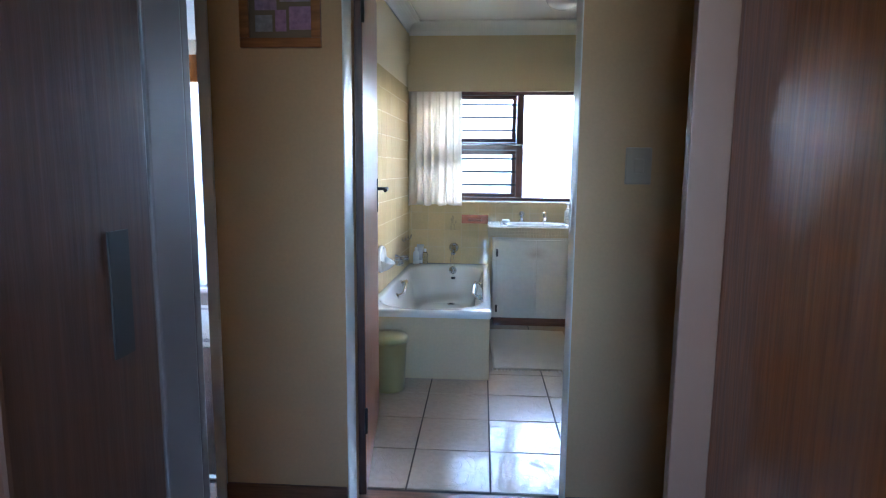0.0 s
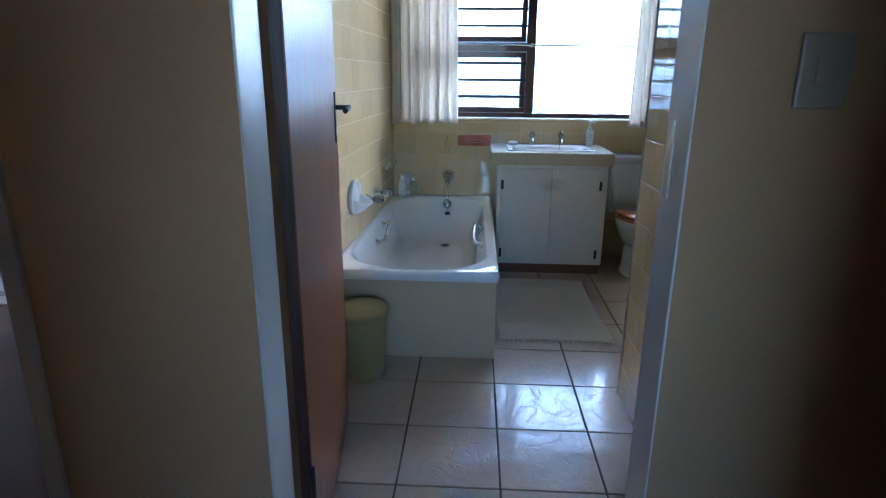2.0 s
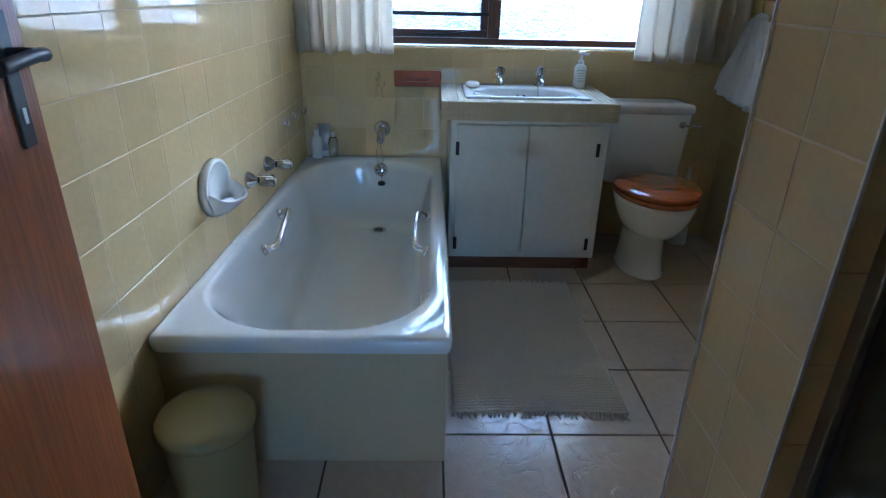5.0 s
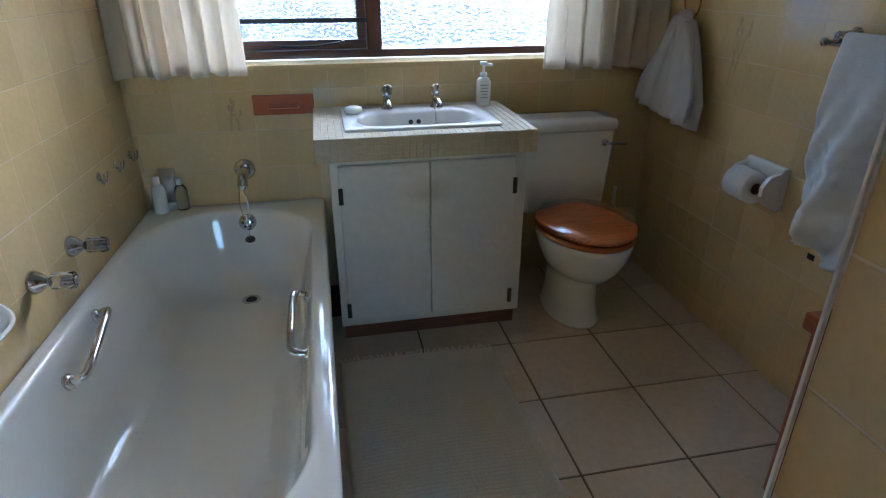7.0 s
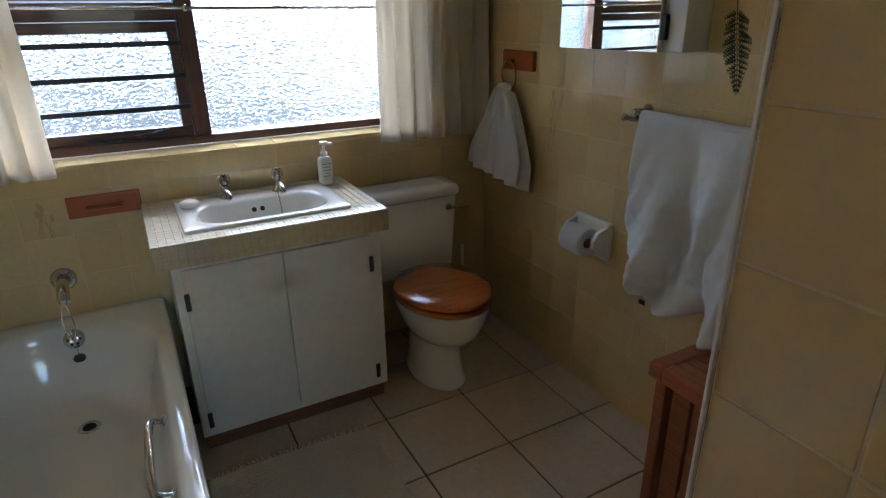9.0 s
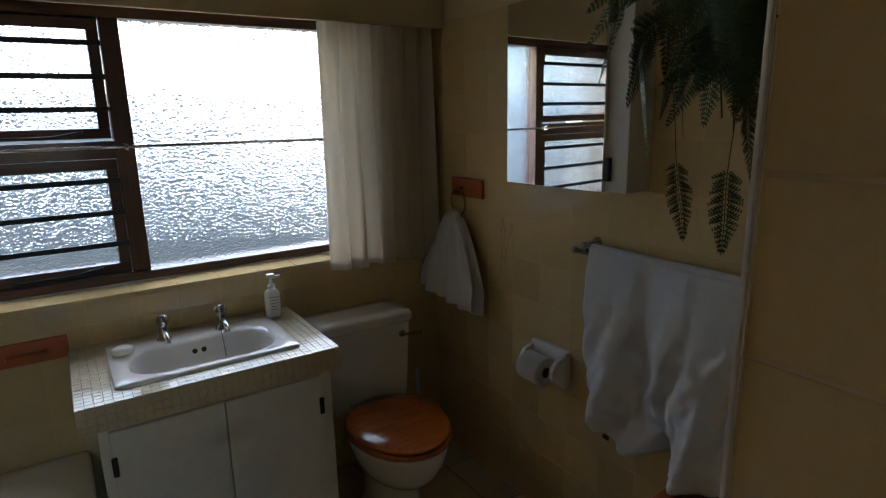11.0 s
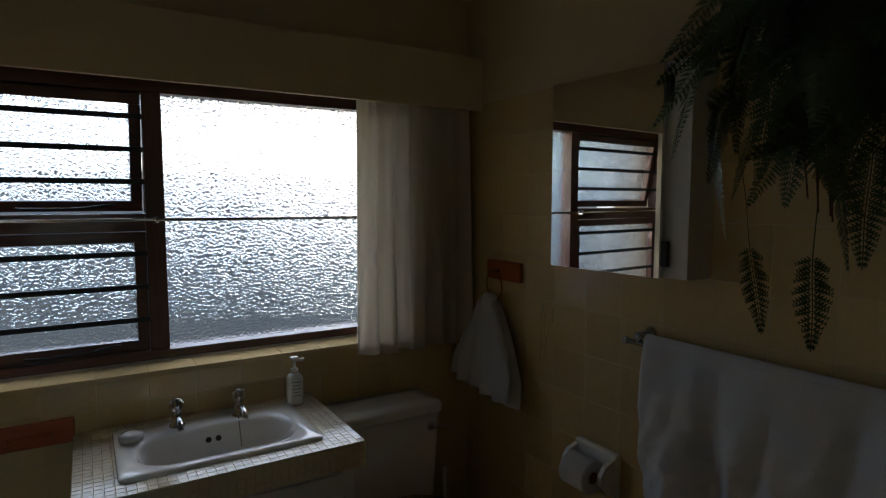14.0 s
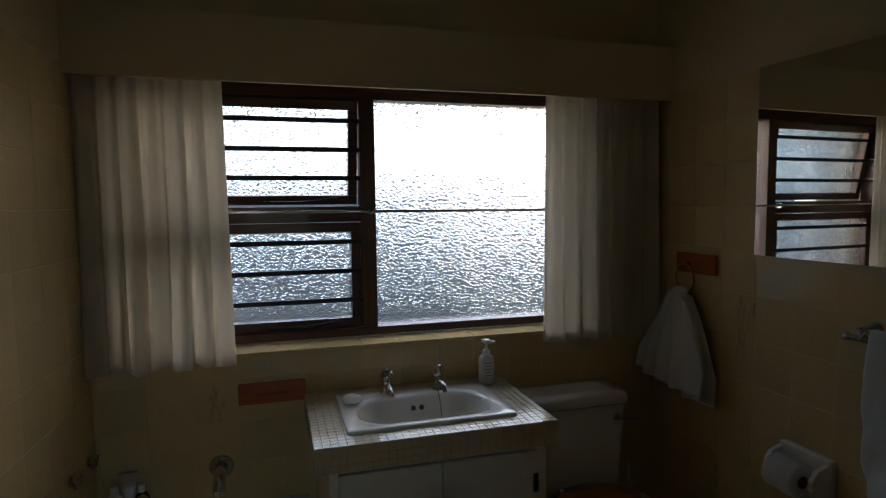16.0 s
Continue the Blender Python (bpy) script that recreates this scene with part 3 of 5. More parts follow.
sill = solid("window_sill", boxes((WX0 + 0.002, WX1 - 0.002, YW - 0.02, 5.03, WZ0 - 0.012, WZ0 + 0.005, 0.003)), M_TILE, "cream tiled inner window sill", "sill", "structure")
reveal = solid("window_reveal", boxes((WX0, WX0 + 0.008, YW + 0.002, FY0, WZ0 + 0.006, WZ1), (WX1 - 0.008, WX1, YW + 0.002, FY0, WZ0 + 0.006, WZ1)), M_PAINT, "cream painted window reveal", "reveal", "structure")

# half-height curtain rod across the window
rod = thing("curtain_rod", "thin chrome café curtain rod across the window", "rod", (0.5, 4.99, 1.46))
bm = bmesh.new()
tube(bm, [(WX0 + 0.01, 4.99, 1.468), (WX1 - 0.01, 4.99, 1.462)], 0.006)
part("tube", bm, M_CHROME, rod)
for x in (0.41,):
    bm = bmesh.new()
    tube(bm, [(x, 5.034, 1.465), (x, 4.985, 1.465)], 0.005)
    tube(bm, [(x - 0.006, 4.99, 1.465), (x + 0.006, 4.99, 1.465)], 0.014)
    part("bracket", bm, M_CHROME, rod)

# outside: lawn to the horizon, a boundary wall, bushes and the eave of the house
solid("ground", boxes((-400, 400, 5.16, 800, -0.5, -0.25)), M_GRASS, "dry garden lawn outside the window", "ground", "structure")
solid("boundary_wall", boxes((-14, 14, 8.6, 8.8, -0.25, 1.78)), M_PLASTER, "grey plastered garden boundary wall", "wall", "structure")
eave = thing("eave", "dark timber roof eave above the bathroom window", "eave", (0.5, 5.16, 2.0), kind="structure")
part("soffit", boxes((-1.6, 4.0, 5.16, 5.50, 2.24, 2.26)), M_WHITEP, eave)
bm = boxes((-1.6, 4.0, 5.50, 5.53, 1.985, 2.28))
bm.transform(pose(0, 0, 0.012, 0, 1.0, 0))
part("fascia", bm, M_FRAMEW, eave, "dark brown fascia board")


# ---- bath ----
BX0, BX1, BY0, BZ = XL + 0.003, 0.158, 3.145, 0.43
SKEW = 0.04
bath = thing("bathtub", "white enamel built-in bath with chrome grips", "bathtub", (-0.2, 4.0, 0))
cx, cy = (BX0 + BX1) / 2, (BY0 + YW) / 2
hx, hy = (BX1 - BX0) / 2, (YW - BY0) / 2 - 0.004
ix, iy, ihx, ihy = -0.213, 4.008, 0.328, 0.816


def skewed(bm):
    """Leans the wall side of the bath to the line of the wall."""
    for v in bm.verts:
        w = min(1, max(0, (cx - v.co.x) / hx))
        v.co.x += w * SKEW * (v.co.y - 4.05)
    return bm


bm = bmesh.new()
loft(bm, [rrect(cx, cy, hx - 0.004, hy - 0.004, 0.02, BZ - 0.045, 10), rrect(cx, cy, hx, hy, 0.022, BZ - 0.03, 10), rrect(cx, cy, hx, hy, 0.022, BZ - 0.014, 10), rrect(cx, cy, hx - 0.004, hy - 0.004, 0.022, BZ - 0.004, 10), rrect(cx, cy, hx - 0.012, hy - 0.012, 0.025, BZ, 10),
          rrect(ix, iy, ihx, ihy, 0.27, BZ - 0.002, 10), rrect(ix, iy, ihx - 0.008, ihy - 0.009, 0.27, BZ - 0.007, 10), rrect(ix, iy, ihx - 0.015, ihy - 0.018, 0.27, BZ - 0.02, 10), rrect(ix, iy + 0.006, ihx - 0.022, ihy - 0.03, 0.265, BZ - 0.045, 10), rrect(ix, iy + 0.025, ihx - 0.045, ihy - 0.066, 0.25, BZ - 0.12, 10), rrect(ix, iy + 0.04, ihx - 0.07, ihy - 0.12, 0.22, BZ - 0.23, 10), rrect(ix, iy + 0.06, ihx - 0.102, ihy - 0.18, 0.19, BZ - 0.285, 10), rrect(ix, iy + 0.07, ihx - 0.152, ihy - 0.272, 0.14, BZ - 0.298, 10)], cap1=True)
part("tub", skewed(bm), M_ENAMEL, bath)
front_panel = part("front_panel", skewed(boxes((BX0, BX1 - 0.012, BY0 + 0.036, BY0 + 0.07, 0, BZ - 0.03, 0.003))), M_PAINT, bath, "plain beige painted end panel")
side_panel = part("side_panel", boxes((BX1 - 0.052, BX1 - 0.014, BY0 + 0.07, YW - 0.004, 0, BZ - 0.03)), M_GROUT, bath, "cream tiled side panel")
for x, s in ((BX0 + 0.078, 1), (BX1 - 0.072, -1)):
    bm = bmesh.new()
    z0, z1 = BZ - 0.072, BZ - 0.022
    tube(bm, curve_pts([(x - s * 0.01, 4.10, z1 - 0.01), (x + s * 0.026, 4.10, z1 + 0.008), (x + s * 0.036, 4.07, z1 + 0.012), (x + s * 0.042, 3.98, z1 - 0.002), (x + s * 0.044, 3.89, z0 + 0.028), (x + s * 0.036, 3.855, z0 + 0.012), (x - s * 0.002, 3.85, z0)], 6), 0.0115, 14)
    part("grip", bm, M_CHROME, bath, "chrome bath grip")
    for y, zz in ((4.10, z1 - 0.008), (3.85, z0)):
        bm = bmesh.new()
        lathe(bm, [(0.022, -0.004), (0.022, 0.004), (0.013, 0.011)], Matrix.Translation((x - s * 0.002, y, zz)) @ pose(0, 0, 0, 0, s * 70, 0), 20)
        part("grip_flange", bm, M_CHROME, bath)
bm = bmesh.new()
lathe(bm, [(0.0, 0.0), (0.02, 0.001), (0.0245, 0.003), (0.034, 0.004), (0.036, 0.001)], Matrix.Translation((-0.155, 4.60, BZ - 0.2985)), 24, False)
part("drain", bm, M_CHROME, bath, "round chrome drain")
# flat black disc: the darkness inside the drain hole, given as colour
bm = bmesh.new()
lathe(bm, [(0.0, 0.0), (0.021, 0.0)], Matrix.Translation((-0.155, 4.60, BZ - 0.295)), 20, False)
part("drain_hole", bm, M_RUBBER, bath, "black disc for the dark drain hole")
OM = Matrix.Translation((-0.152, 4.777, 0.388)) @ pose(0, 0, 0, 76, 0, 0)
bm = bmesh.new()
lathe(bm, [(0.0, 0.008), (0.008, 0.008), (0.030, 0.006), (0.034, 0.0), (0.034, -0.01)], OM, 24, False)
part("overflow", bm, M_CHROME, bath, "chrome overflow rose")
for k in range(6):
    bm = bmesh.new()
    a = radians(60 * k)
    lathe(bm, [(0.0, 0.0), (0.005, 0.0)], OM @ Matrix.Translation((0.019 * math.cos(a), 0.019 * math.sin(a), 0.0085)), 10, False)
    part("overflow_hole", bm, M_BLACK, bath)
bm = bmesh.new()
tube(bm, curve_pts([(-0.15, 4.766, 0.388), (-0.148, 4.755, 0.36), (-0.147, 4.752, 0.34)], 4), 0.002, 6)
tube(bm, curve_pts([(-0.146, 4.77, 0.39), (-0.14, 4.78, 0.45), (-0.155, 4.80, 0.53)], 4), 0.0022, 6)
tube(bm, curve_pts([(-0.156, 4.77, 0.39), (-0.172, 4.78, 0.46), (-0.165, 4.80, 0.53)], 4), 0.0022, 6)
part("chain", bm, M_CHROME, bath, "fine plug chain")
bm = bmesh.new()
lathe(bm, [(0.006, 0.012), (0.017, 0.01), (0.02, 0.0), (0.017, -0.006)], Matrix.Translation((-0.147, 4.745, 0.325)), 16)
part("plug", bm, M_RUBBER, bath, "black rubber plug")

# spout on the wall over the bath
spout = thing("bath_spout", "chrome wall-mounted bath spout", "tap", (-0.15, YW, 0.55))
bm = bmesh.new()
lathe(bm, [(0.042, 0), (0.042, 0.006), (0.036, 0.014), (0.024, 0.022)], Matrix.Translation((-0.15, YW - T, 0.57)) @ pose(0, 0, 0, 90, 0, 0), 24)
part("flange", bm, M_CHROME, spout)
bm = bmesh.new()
tube(bm, curve_pts([(-0.15, YW - 0.015, 0.57), (-0.15, YW - 0.08, 0.572), (-0.15, YW - 0.12, 0.555), (-0.15, YW - 0.14, 0.535)], 6), 0.021, 18, 0.95)
part("spout", bm, M_CHROME, spout)


def wall_tap(y, z):
    """A bath tap on the side wall: chrome rose, clear fluted head."""
    t = thing("bath_tap", "chrome wall tap with clear acrylic head", "tap", (XL, y, z), group="bath taps")
    m = Matrix.Translation((XL + T, y, z)) @ pose(0, 0, 0, 0, 90, 0)
    bm = bmesh.new()
    lathe(bm, [(0.032, 0), (0.032, 0.006), (0.024, 0.022), (0.014, 0.034), (0.013, 0.045)], m, 24)
    part("rose", bm, M_CHROME, t)
    bm = bmesh.new()
    rings = []
    for r, zz in ((0.012, 0.043), (0.02, 0.048), (0.0225, 0.058), (0.021, 0.082), (0.024, 0.094), (0.02, 0.102)):
        rings.append([m @ Vector((r * (1 + 0.07 * math.cos(8 * a)) * math.cos(a), r * (1 + 0.07 * math.cos(8 * a)) * math.sin(a), zz)) for a in [2 * math.pi * k / 32 for k in range(32)]])
    loft(bm, rings, True, True)
    part("head", bm, M_CLEAR, t, "clear fluted acrylic head")
    bm = bmesh.new()
    lathe(bm, [(0.009, 0.04), (0.009, 0.101)], m, 12)
    part("spindle", bm, M_CHROME, t)
    bm = bmesh.new()
    lathe(bm, [(0.011, 0.102), (0.011, 0.106), (0.004, 0.108)], m, 16)
    part("cap", bm, M_CHROME, t)
    return t


wall_tap(3.99, 0.575)
wall_tap(4.22, 0.572)

# ceramic soap holder on the wall over the bath
dish = thing("soap_holder", "white ceramic shell-shaped wall soap holder", "soap holder", (XL, 3.68, 0.55))
bm = bmesh.new()
rings = []
for d, sc in ((0.0, 1.0), (0.012, 1.0), (0.02, 0.97), (0.024, 0.90), (0.019, 0.82), (0.010, 0.72), (0.007, 0.3)):
    rings.append([Vector((XL + T + d, 3.68 + 0.105 * sc * math.cos(a), 0.655 + (0.10 if math.sin(a) < 0 else 0.085) * sc * math.sin(a))) for a in [2 * math.pi * q / 40 for q in range(40)]])
loft(bm, rings, True, True)
part("back_plate", bm, M_CERAMIC, dish)
bm = bmesh.new()
sheet(bm, lambda u, v: Vector((XL + T + 0.012 + 0.088 * math.sin(math.pi * u) ** 0.8 * (0.25 + 0.75 * v), 3.68 + 0.092 * math.cos(math.pi * (1 - u)) * (0.45 + 0.55 * v ** 0.7), 0.572 + 0.05 * v ** 1.6 + 0.035 * v * abs(2 * u - 1) ** 3)), 28, 10)
part("cup", bm, M_CERAMIC, dish, thick=0.008)
soap = thing("soap_bar", "small worn white soap bar", "soap", (XL + 0.05, 3.68, 0.60))
bm = bmesh.new()
bmesh.ops.create_uvsphere(bm, u_segments=20, v_segments=12, radius=1, matrix=Matrix.Translation((XL + 0.045, 3.68, 0.601)) @ Matrix.Diagonal((0.022, 0.033, 0.011, 1)))
for f in bm.faces:
    f.smooth = True
part("bar", bm, M_CERAMIC, soap)

# hooks on the wall
for y, z in ((4.52, 0.685), (4.68, 0.678), (4.83, 0.672)):
    h = thing("wall_hook", "small chrome double hook on cream tile", "hook", (XL, y, z), group="hooks over the bath")
    bm = bmesh.new()
    lathe(bm, [(0.016, 0), (0.016, 0.003), (0.008, 0.007)], Matrix.Translation((XL + T, y, z)) @ pose(0, 0, 0, 0, 90, 0), 16)
    part("base", bm, M_CHROME, h)
    for s in (-1, 1):
        bm = bmesh.new()
        tube(bm, curve_pts([(XL + T + 0.004, y, z - 0.004), (XL + T + 0.012, y + s * 0.006, z - 0.02), (XL + T + 0.022, y + s * 0.013, z - 0.016), (XL + T + 0.026, y + s * 0.016, z + 0.014)], 5), 0.0032, 8)
        part("prong", bm, M_CHROME, h)


def bottle(name, x, y, z, r, h, label, material, cap="disc"):
    """A toiletry bottle with its cap."""
    b = thing(name, label, "bottle", (x, y, z))
    bm = bmesh.new()
    lathe(bm, [(r * 0.9, 0), (r, 0.004), (r, h * 0.62), (r * 0.75, h * 0.74), (r * 0.4, h * 0.8)], Matrix.Translation((x, y, z)), 24)
    part("body", bm, material, b)
    bm = bmesh.new()
    lathe(bm, [(r * 0.42, h * 0.8), (r * 0.45, h * 0.82), (r * 0.45, h * 0.99), (r * 0.35, h)], Matrix.Translation((x, y, z)), 20)
    part("cap", bm, M_PLASTIC, b)
    return b


bottle("shampoo_bottle", -0.478, 4.845, BZ, 0.028, 0.145, "cream toiletry bottle with silver cap on the bath rim", M_BOTTLE)
bottle("lotion_bottle", -0.40, 4.865, BZ, 0.024, 0.13, "clear toiletry bottle on the bath rim", M_CLEAR)
tb = thing("cream_tube", "upright silver-white cream tube on the bath rim", "tube", (-0.445, 4.888, BZ))
bm = bmesh.new()
loft(bm, [rrect(-0.445, 4.888, 0.02, 0.02, 0.019, BZ, 5), rrect(-0.445, 4.888, 0.02, 0.02, 0.019, BZ + 0.03, 5)], True, True)
part("cap", bm, M_PLASTIC, tb)
bm = bmesh.new()
loft(bm, [rrect(-0.445, 4.888, 0.021, 0.021, 0.02, BZ + 0.03, 5), rrect(-0.445, 4.888, 0.026, 0.016, 0.015, BZ + 0.09, 5), rrect(-0.445, 4.888, 0.032, 0.003, 0.0028, BZ + 0.165, 5)], True, True)
part("body", bm, M_ALU, tb)

# terracotta soap tray on the window wall
def wall_tray(x0, x1, z0, z1):
    t = thing("wall_soap_tray", "glazed terracotta wall soap tray", "soap tray", ((x0 + x1) / 2, YW, z0))
    part("plate", boxes((x0, x1, YW - T - 0.016, YW - T, z0, z1, 0.006, 3)), M_TERRA, t)
    xm = (x0 + x1) / 2
    bm = bmesh.new()
    loft(bm, [[Vector((x, y, z)) for x, y, z in ring] for ring in (
        [(xm - 0.06, YW - T - 0.014, z0 + 0.042), (xm + 0.06, YW - T - 0.014, z0 + 0.042), (xm + 0.06, YW - T - 0.014, z0 + 0.022), (xm - 0.06, YW - T - 0.014, z0 + 0.022)],
        [(xm - 0.055, YW - T - 0.04, z0 + 0.038), (xm + 0.055, YW - T - 0.04, z0 + 0.038), (xm + 0.055, YW - T - 0.04, z0 + 0.03), (xm - 0.055, YW - T - 0.04, z0 + 0.03)])], True, True, False)
    part("lip", bm, M_TERRA, t)
    return t


wall_tray(-0.085, 0.148, 0.785, 0.862)

# ---- vanity ----
VX0, VX1, VY0, VZ = 0.142, 0.90, 4.382, 0.806
van = thing("vanity_cabinet", "white painted vanity cabinet with brown plinth", "cabinet", (0.52, 4.6, 0))
part("body", boxes((0.185, 0.88, 4.43, YW - 0.004, 0.07, 0.725, 0.002)), M_CABINET, van)
part("plinth", boxes((0.195, 0.87, 4.455, YW - 0.01, 0, 0.07)), M_SKIRT, van, "brown timber plinth")
for nm, a, b in (("door", 0.212, 0.524), ("door", 0.527, 0.838)):
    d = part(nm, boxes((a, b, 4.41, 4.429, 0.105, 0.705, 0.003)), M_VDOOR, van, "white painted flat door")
    hx_ = a + 0.004 if a < 0.4 else b - 0.004
    for z in (0.15, 0.60):
        part("hinge", boxes((hx_ - 0.008, hx_ + 0.008, 4.403, 4.409, z - 0.03, z + 0.03, 0.0025)), M_BLACK, d, "black iron hinge")
part("rail", boxes((0.187, 0.878, 4.426, 4.4295, 0.707, 0.725)), M_CABINET, van)

top = thing("mosaic_countertop", "cream mosaic tiled vanity top", "worktop", (0.52, 4.6, 0.70))
bm = boxes((VX0 + 0.0018, VX1 - 0.0018, VY0 + 0.0018, 4.47, 0.727, VZ - 0.0018), (VX0 + 0.0018, VX1 - 0.0018, 4.80, YW - 0.004, 0.727, VZ - 0.0018), (VX0 + 0.0018, 0.27, 4.47, 4.80, 0.727, VZ - 0.0018), (0.775, VX1 - 0.0018, 4.47, 4.80, 0.727, VZ - 0.0018))
part("slab", bm, M_GROUT, top)
MP = 0.0237


def mosaic(rect, m, skip=None, tone=M_MOSAICF):
    """Small square mosaic pieces over a rectangle, in one mesh."""
    verts, faces = [], []
    nu, nv = round(rect[0] / MP), round(rect[1] / MP)
    su, sv, g, t = rect[0] / nu, rect[1] / nv, 0.0008, 0.0018
    for i in range(nu):
        for j in range(nv):
            if skip and skip((i + 0.5) * su, (j + 0.5) * sv):
                continue
            k = len(verts)
            jit = random.uniform(-0.0003, 0.0003)
            a0, a1, b0, b1 = i * su + g, (i + 1) * su - g, j * sv + g, (j + 1) * sv - g
            for e, z in ((0, 0), (0.0009, t + jit)):
                verts += [m @ Vector(q) for q in ((a0 + e, b0 + e, z), (a1 - e, b0 + e, z), (a1 - e, b1 - e, z), (a0 + e, b1 - e, z))]
            faces.append((k + 4, k + 5, k + 6, k + 7))
            for q in range(4):
                faces.append((k + q, k + (q + 1) % 4, k + 4 + (q + 1) % 4, k + 4 + q))
    me = bpy.data.meshes.new("mosaic")
    me.from_pydata(verts, [], faces)
    me.materials.append(tone)
    ob = new("mosaic", me)
    ob.parent = top
    ob.matrix_parent_inverse = top.matrix_world.inverted()
    return tagged(ob, "small cream mosaic tiles", "", "", "stuff")


SBX0, SBX1, SBY0, SBY1 = 0.245, 0.795, 4.455, 4.835
mosaic((VX1 - VX0, YW - VY0 - 0.008), plane_m((VX0, VY0, VZ - 0.0018), (1, 0, 0), (0, 1, 0)), lambda u, v: SBX0 + 0.006 < VX0 + u < SBX1 - 0.006 and SBY0 + 0.006 < VY0 + v < SBY1 - 0.006, M_MOSAIC)
mosaic((VX1 - VX0, 0.074), plane_m((VX0, VY0 + 0.0018, 0.728), (1, 0, 0), (0, 0, 1)))
mosaic((YW - VY0 - 0.01, 0.074), plane_m((VX0 + 0.0018, YW - 0.008, 0.728), (0, -1, 0), (0, 0, 1)))
mosaic((YW - VY0 - 0.01, 0.074), plane_m((VX1 - 0.0018, VY0 + 0.002, 0.728), (0, 1, 0), (0, 0, 1)))

basin = thing("wash_basin", "white enamel inset wash basin", "basin", (0.52, 4.64, 0.70))
bm = bmesh.new()
bx, by, bhx, bhy = (SBX0 + SBX1) / 2, (SBY0 + SBY1) / 2, (SBX1 - SBX0) / 2, (SBY1 - SBY0) / 2
loft(bm, [rrect(bx, by, bhx, bhy, 0.015, VZ - 0.002, 8), rrect(bx, by, bhx, bhy, 0.015, VZ + 0.006, 8), rrect(bx, by, bhx - 0.005, bhy - 0.005, 0.015, VZ + 0.010, 8), rrect(bx, by - 0.032, bhx - 0.045, bhy - 0.068, 0.10, VZ + 0.008, 8), rrect(bx, by - 0.032, bhx - 0.056, bhy - 0.079, 0.10, VZ - 0.004, 8), rrect(bx, by - 0.03, bhx - 0.075, bhy - 0.09, 0.09, VZ - 0.05, 8), rrect(bx, by - 0.028, bhx - 0.11, bhy - 0.11, 0.07, VZ - 0.09, 8), rrect(bx, by - 0.02, bhx - 0.17, bhy - 0.14, 0.04, VZ - 0.105, 8)], cap1=True)
part("bowl", bm, M_CERAMIC, basin)
for x in (bx - 0.013, bx + 0.017):
    bm = bmesh.new()
    lathe(bm, [(0.0, 0.0), (0.009, 0.0)], Matrix.Translation((x, by + 0.0705, VZ - 0.032)) @ pose(0, 0, 0, 72, 0, 0), 14, False)
    part("overflow_hole", bm, M_BLACK, basin)
bm = bmesh.new()
lathe(bm, [(0.0, 0.001), (0.014, 0.001), (0.022, 0.003), (0.024, 0.0)], Matrix.Translation((bx + 0.01, by - 0.0, VZ - 0.105)), 20, False)
part("drain", bm, M_BLACK, basin)


def basin_tap(x, y):
    """A pillar tap with a clear fluted head."""
    t = thing("basin_tap", "chrome pillar tap with clear head", "tap", (x, y, VZ + 0.01), group="basin taps")
    m = Matrix.Translation((x, y, VZ + 0.009))
    bm = bmesh.new()
    lathe(bm, [(0.024, 0), (0.024, 0.005), (0.015, 0.012), (0.0135, 0.04), (0.011, 0.05)], m, 20)
    part("pillar", bm, M_CHROME, t)
    bm = bmesh.new()
    tube(bm, curve_pts([(x, y, VZ + 0.036), (x, y - 0.04, VZ + 0.044), (x, y - 0.075, VZ + 0.034), (x, y - 0.085, VZ + 0.022)], 5), 0.0105, 12, 0.85)
    part("spout", bm, M_CHROME, t)
    bm = bmesh.new()
    rings = [[m @ Vector((r * (1 + 0.08 * math.cos(6 * a)) * math.cos(a), r * (1 + 0.08 * math.cos(6 * a)) * math.sin(a), z)) for a in [2 * math.pi * k / 24 for k in range(24)]] for r, z in ((0.013, 0.049), (0.02, 0.056), (0.021, 0.075), (0.016, 0.086))]
    loft(bm, rings, True, True)
    part("head", bm, M_CLEAR, t, "clear fluted acrylic head")
    bm = bmesh.new()
    lathe(bm, [(0.009, 0.045), (0.009, 0.085)], m, 12)
    part("spindle", bm, M_CHROME, t)
    bm = bmesh.new()
    lathe(bm, [(0.01, 0.086), (0.01, 0.089), (0.004, 0.091)], m, 14)
    part("cap", bm, M_CHROME, t)


basin_tap(0.425, 4.778)
basin_tap(0.616, 4.772)
chain = thing("plug_chain", "fine chrome plug chain with black plug", "chain", (0.615, 4.75, VZ))
bm = bmesh.new()
tube(bm, curve_pts([(0.612, 4.782, VZ + 0.012), (0.606, 4.74, VZ + 0.008), (0.60, 4.695, VZ - 0.02), (0.598, 4.67, VZ - 0.06)], 5), 0.0022, 6)
part("chain", bm, M_CHROME, chain)
bm = bmesh.new()
lathe(bm, [(0.015, 0), (0.018, 0.006), (0.005, 0.014)], Matrix.Translation((0.60, 4.655, VZ - 0.095)), 16)
part("plug", bm, M_RUBBER, chain)

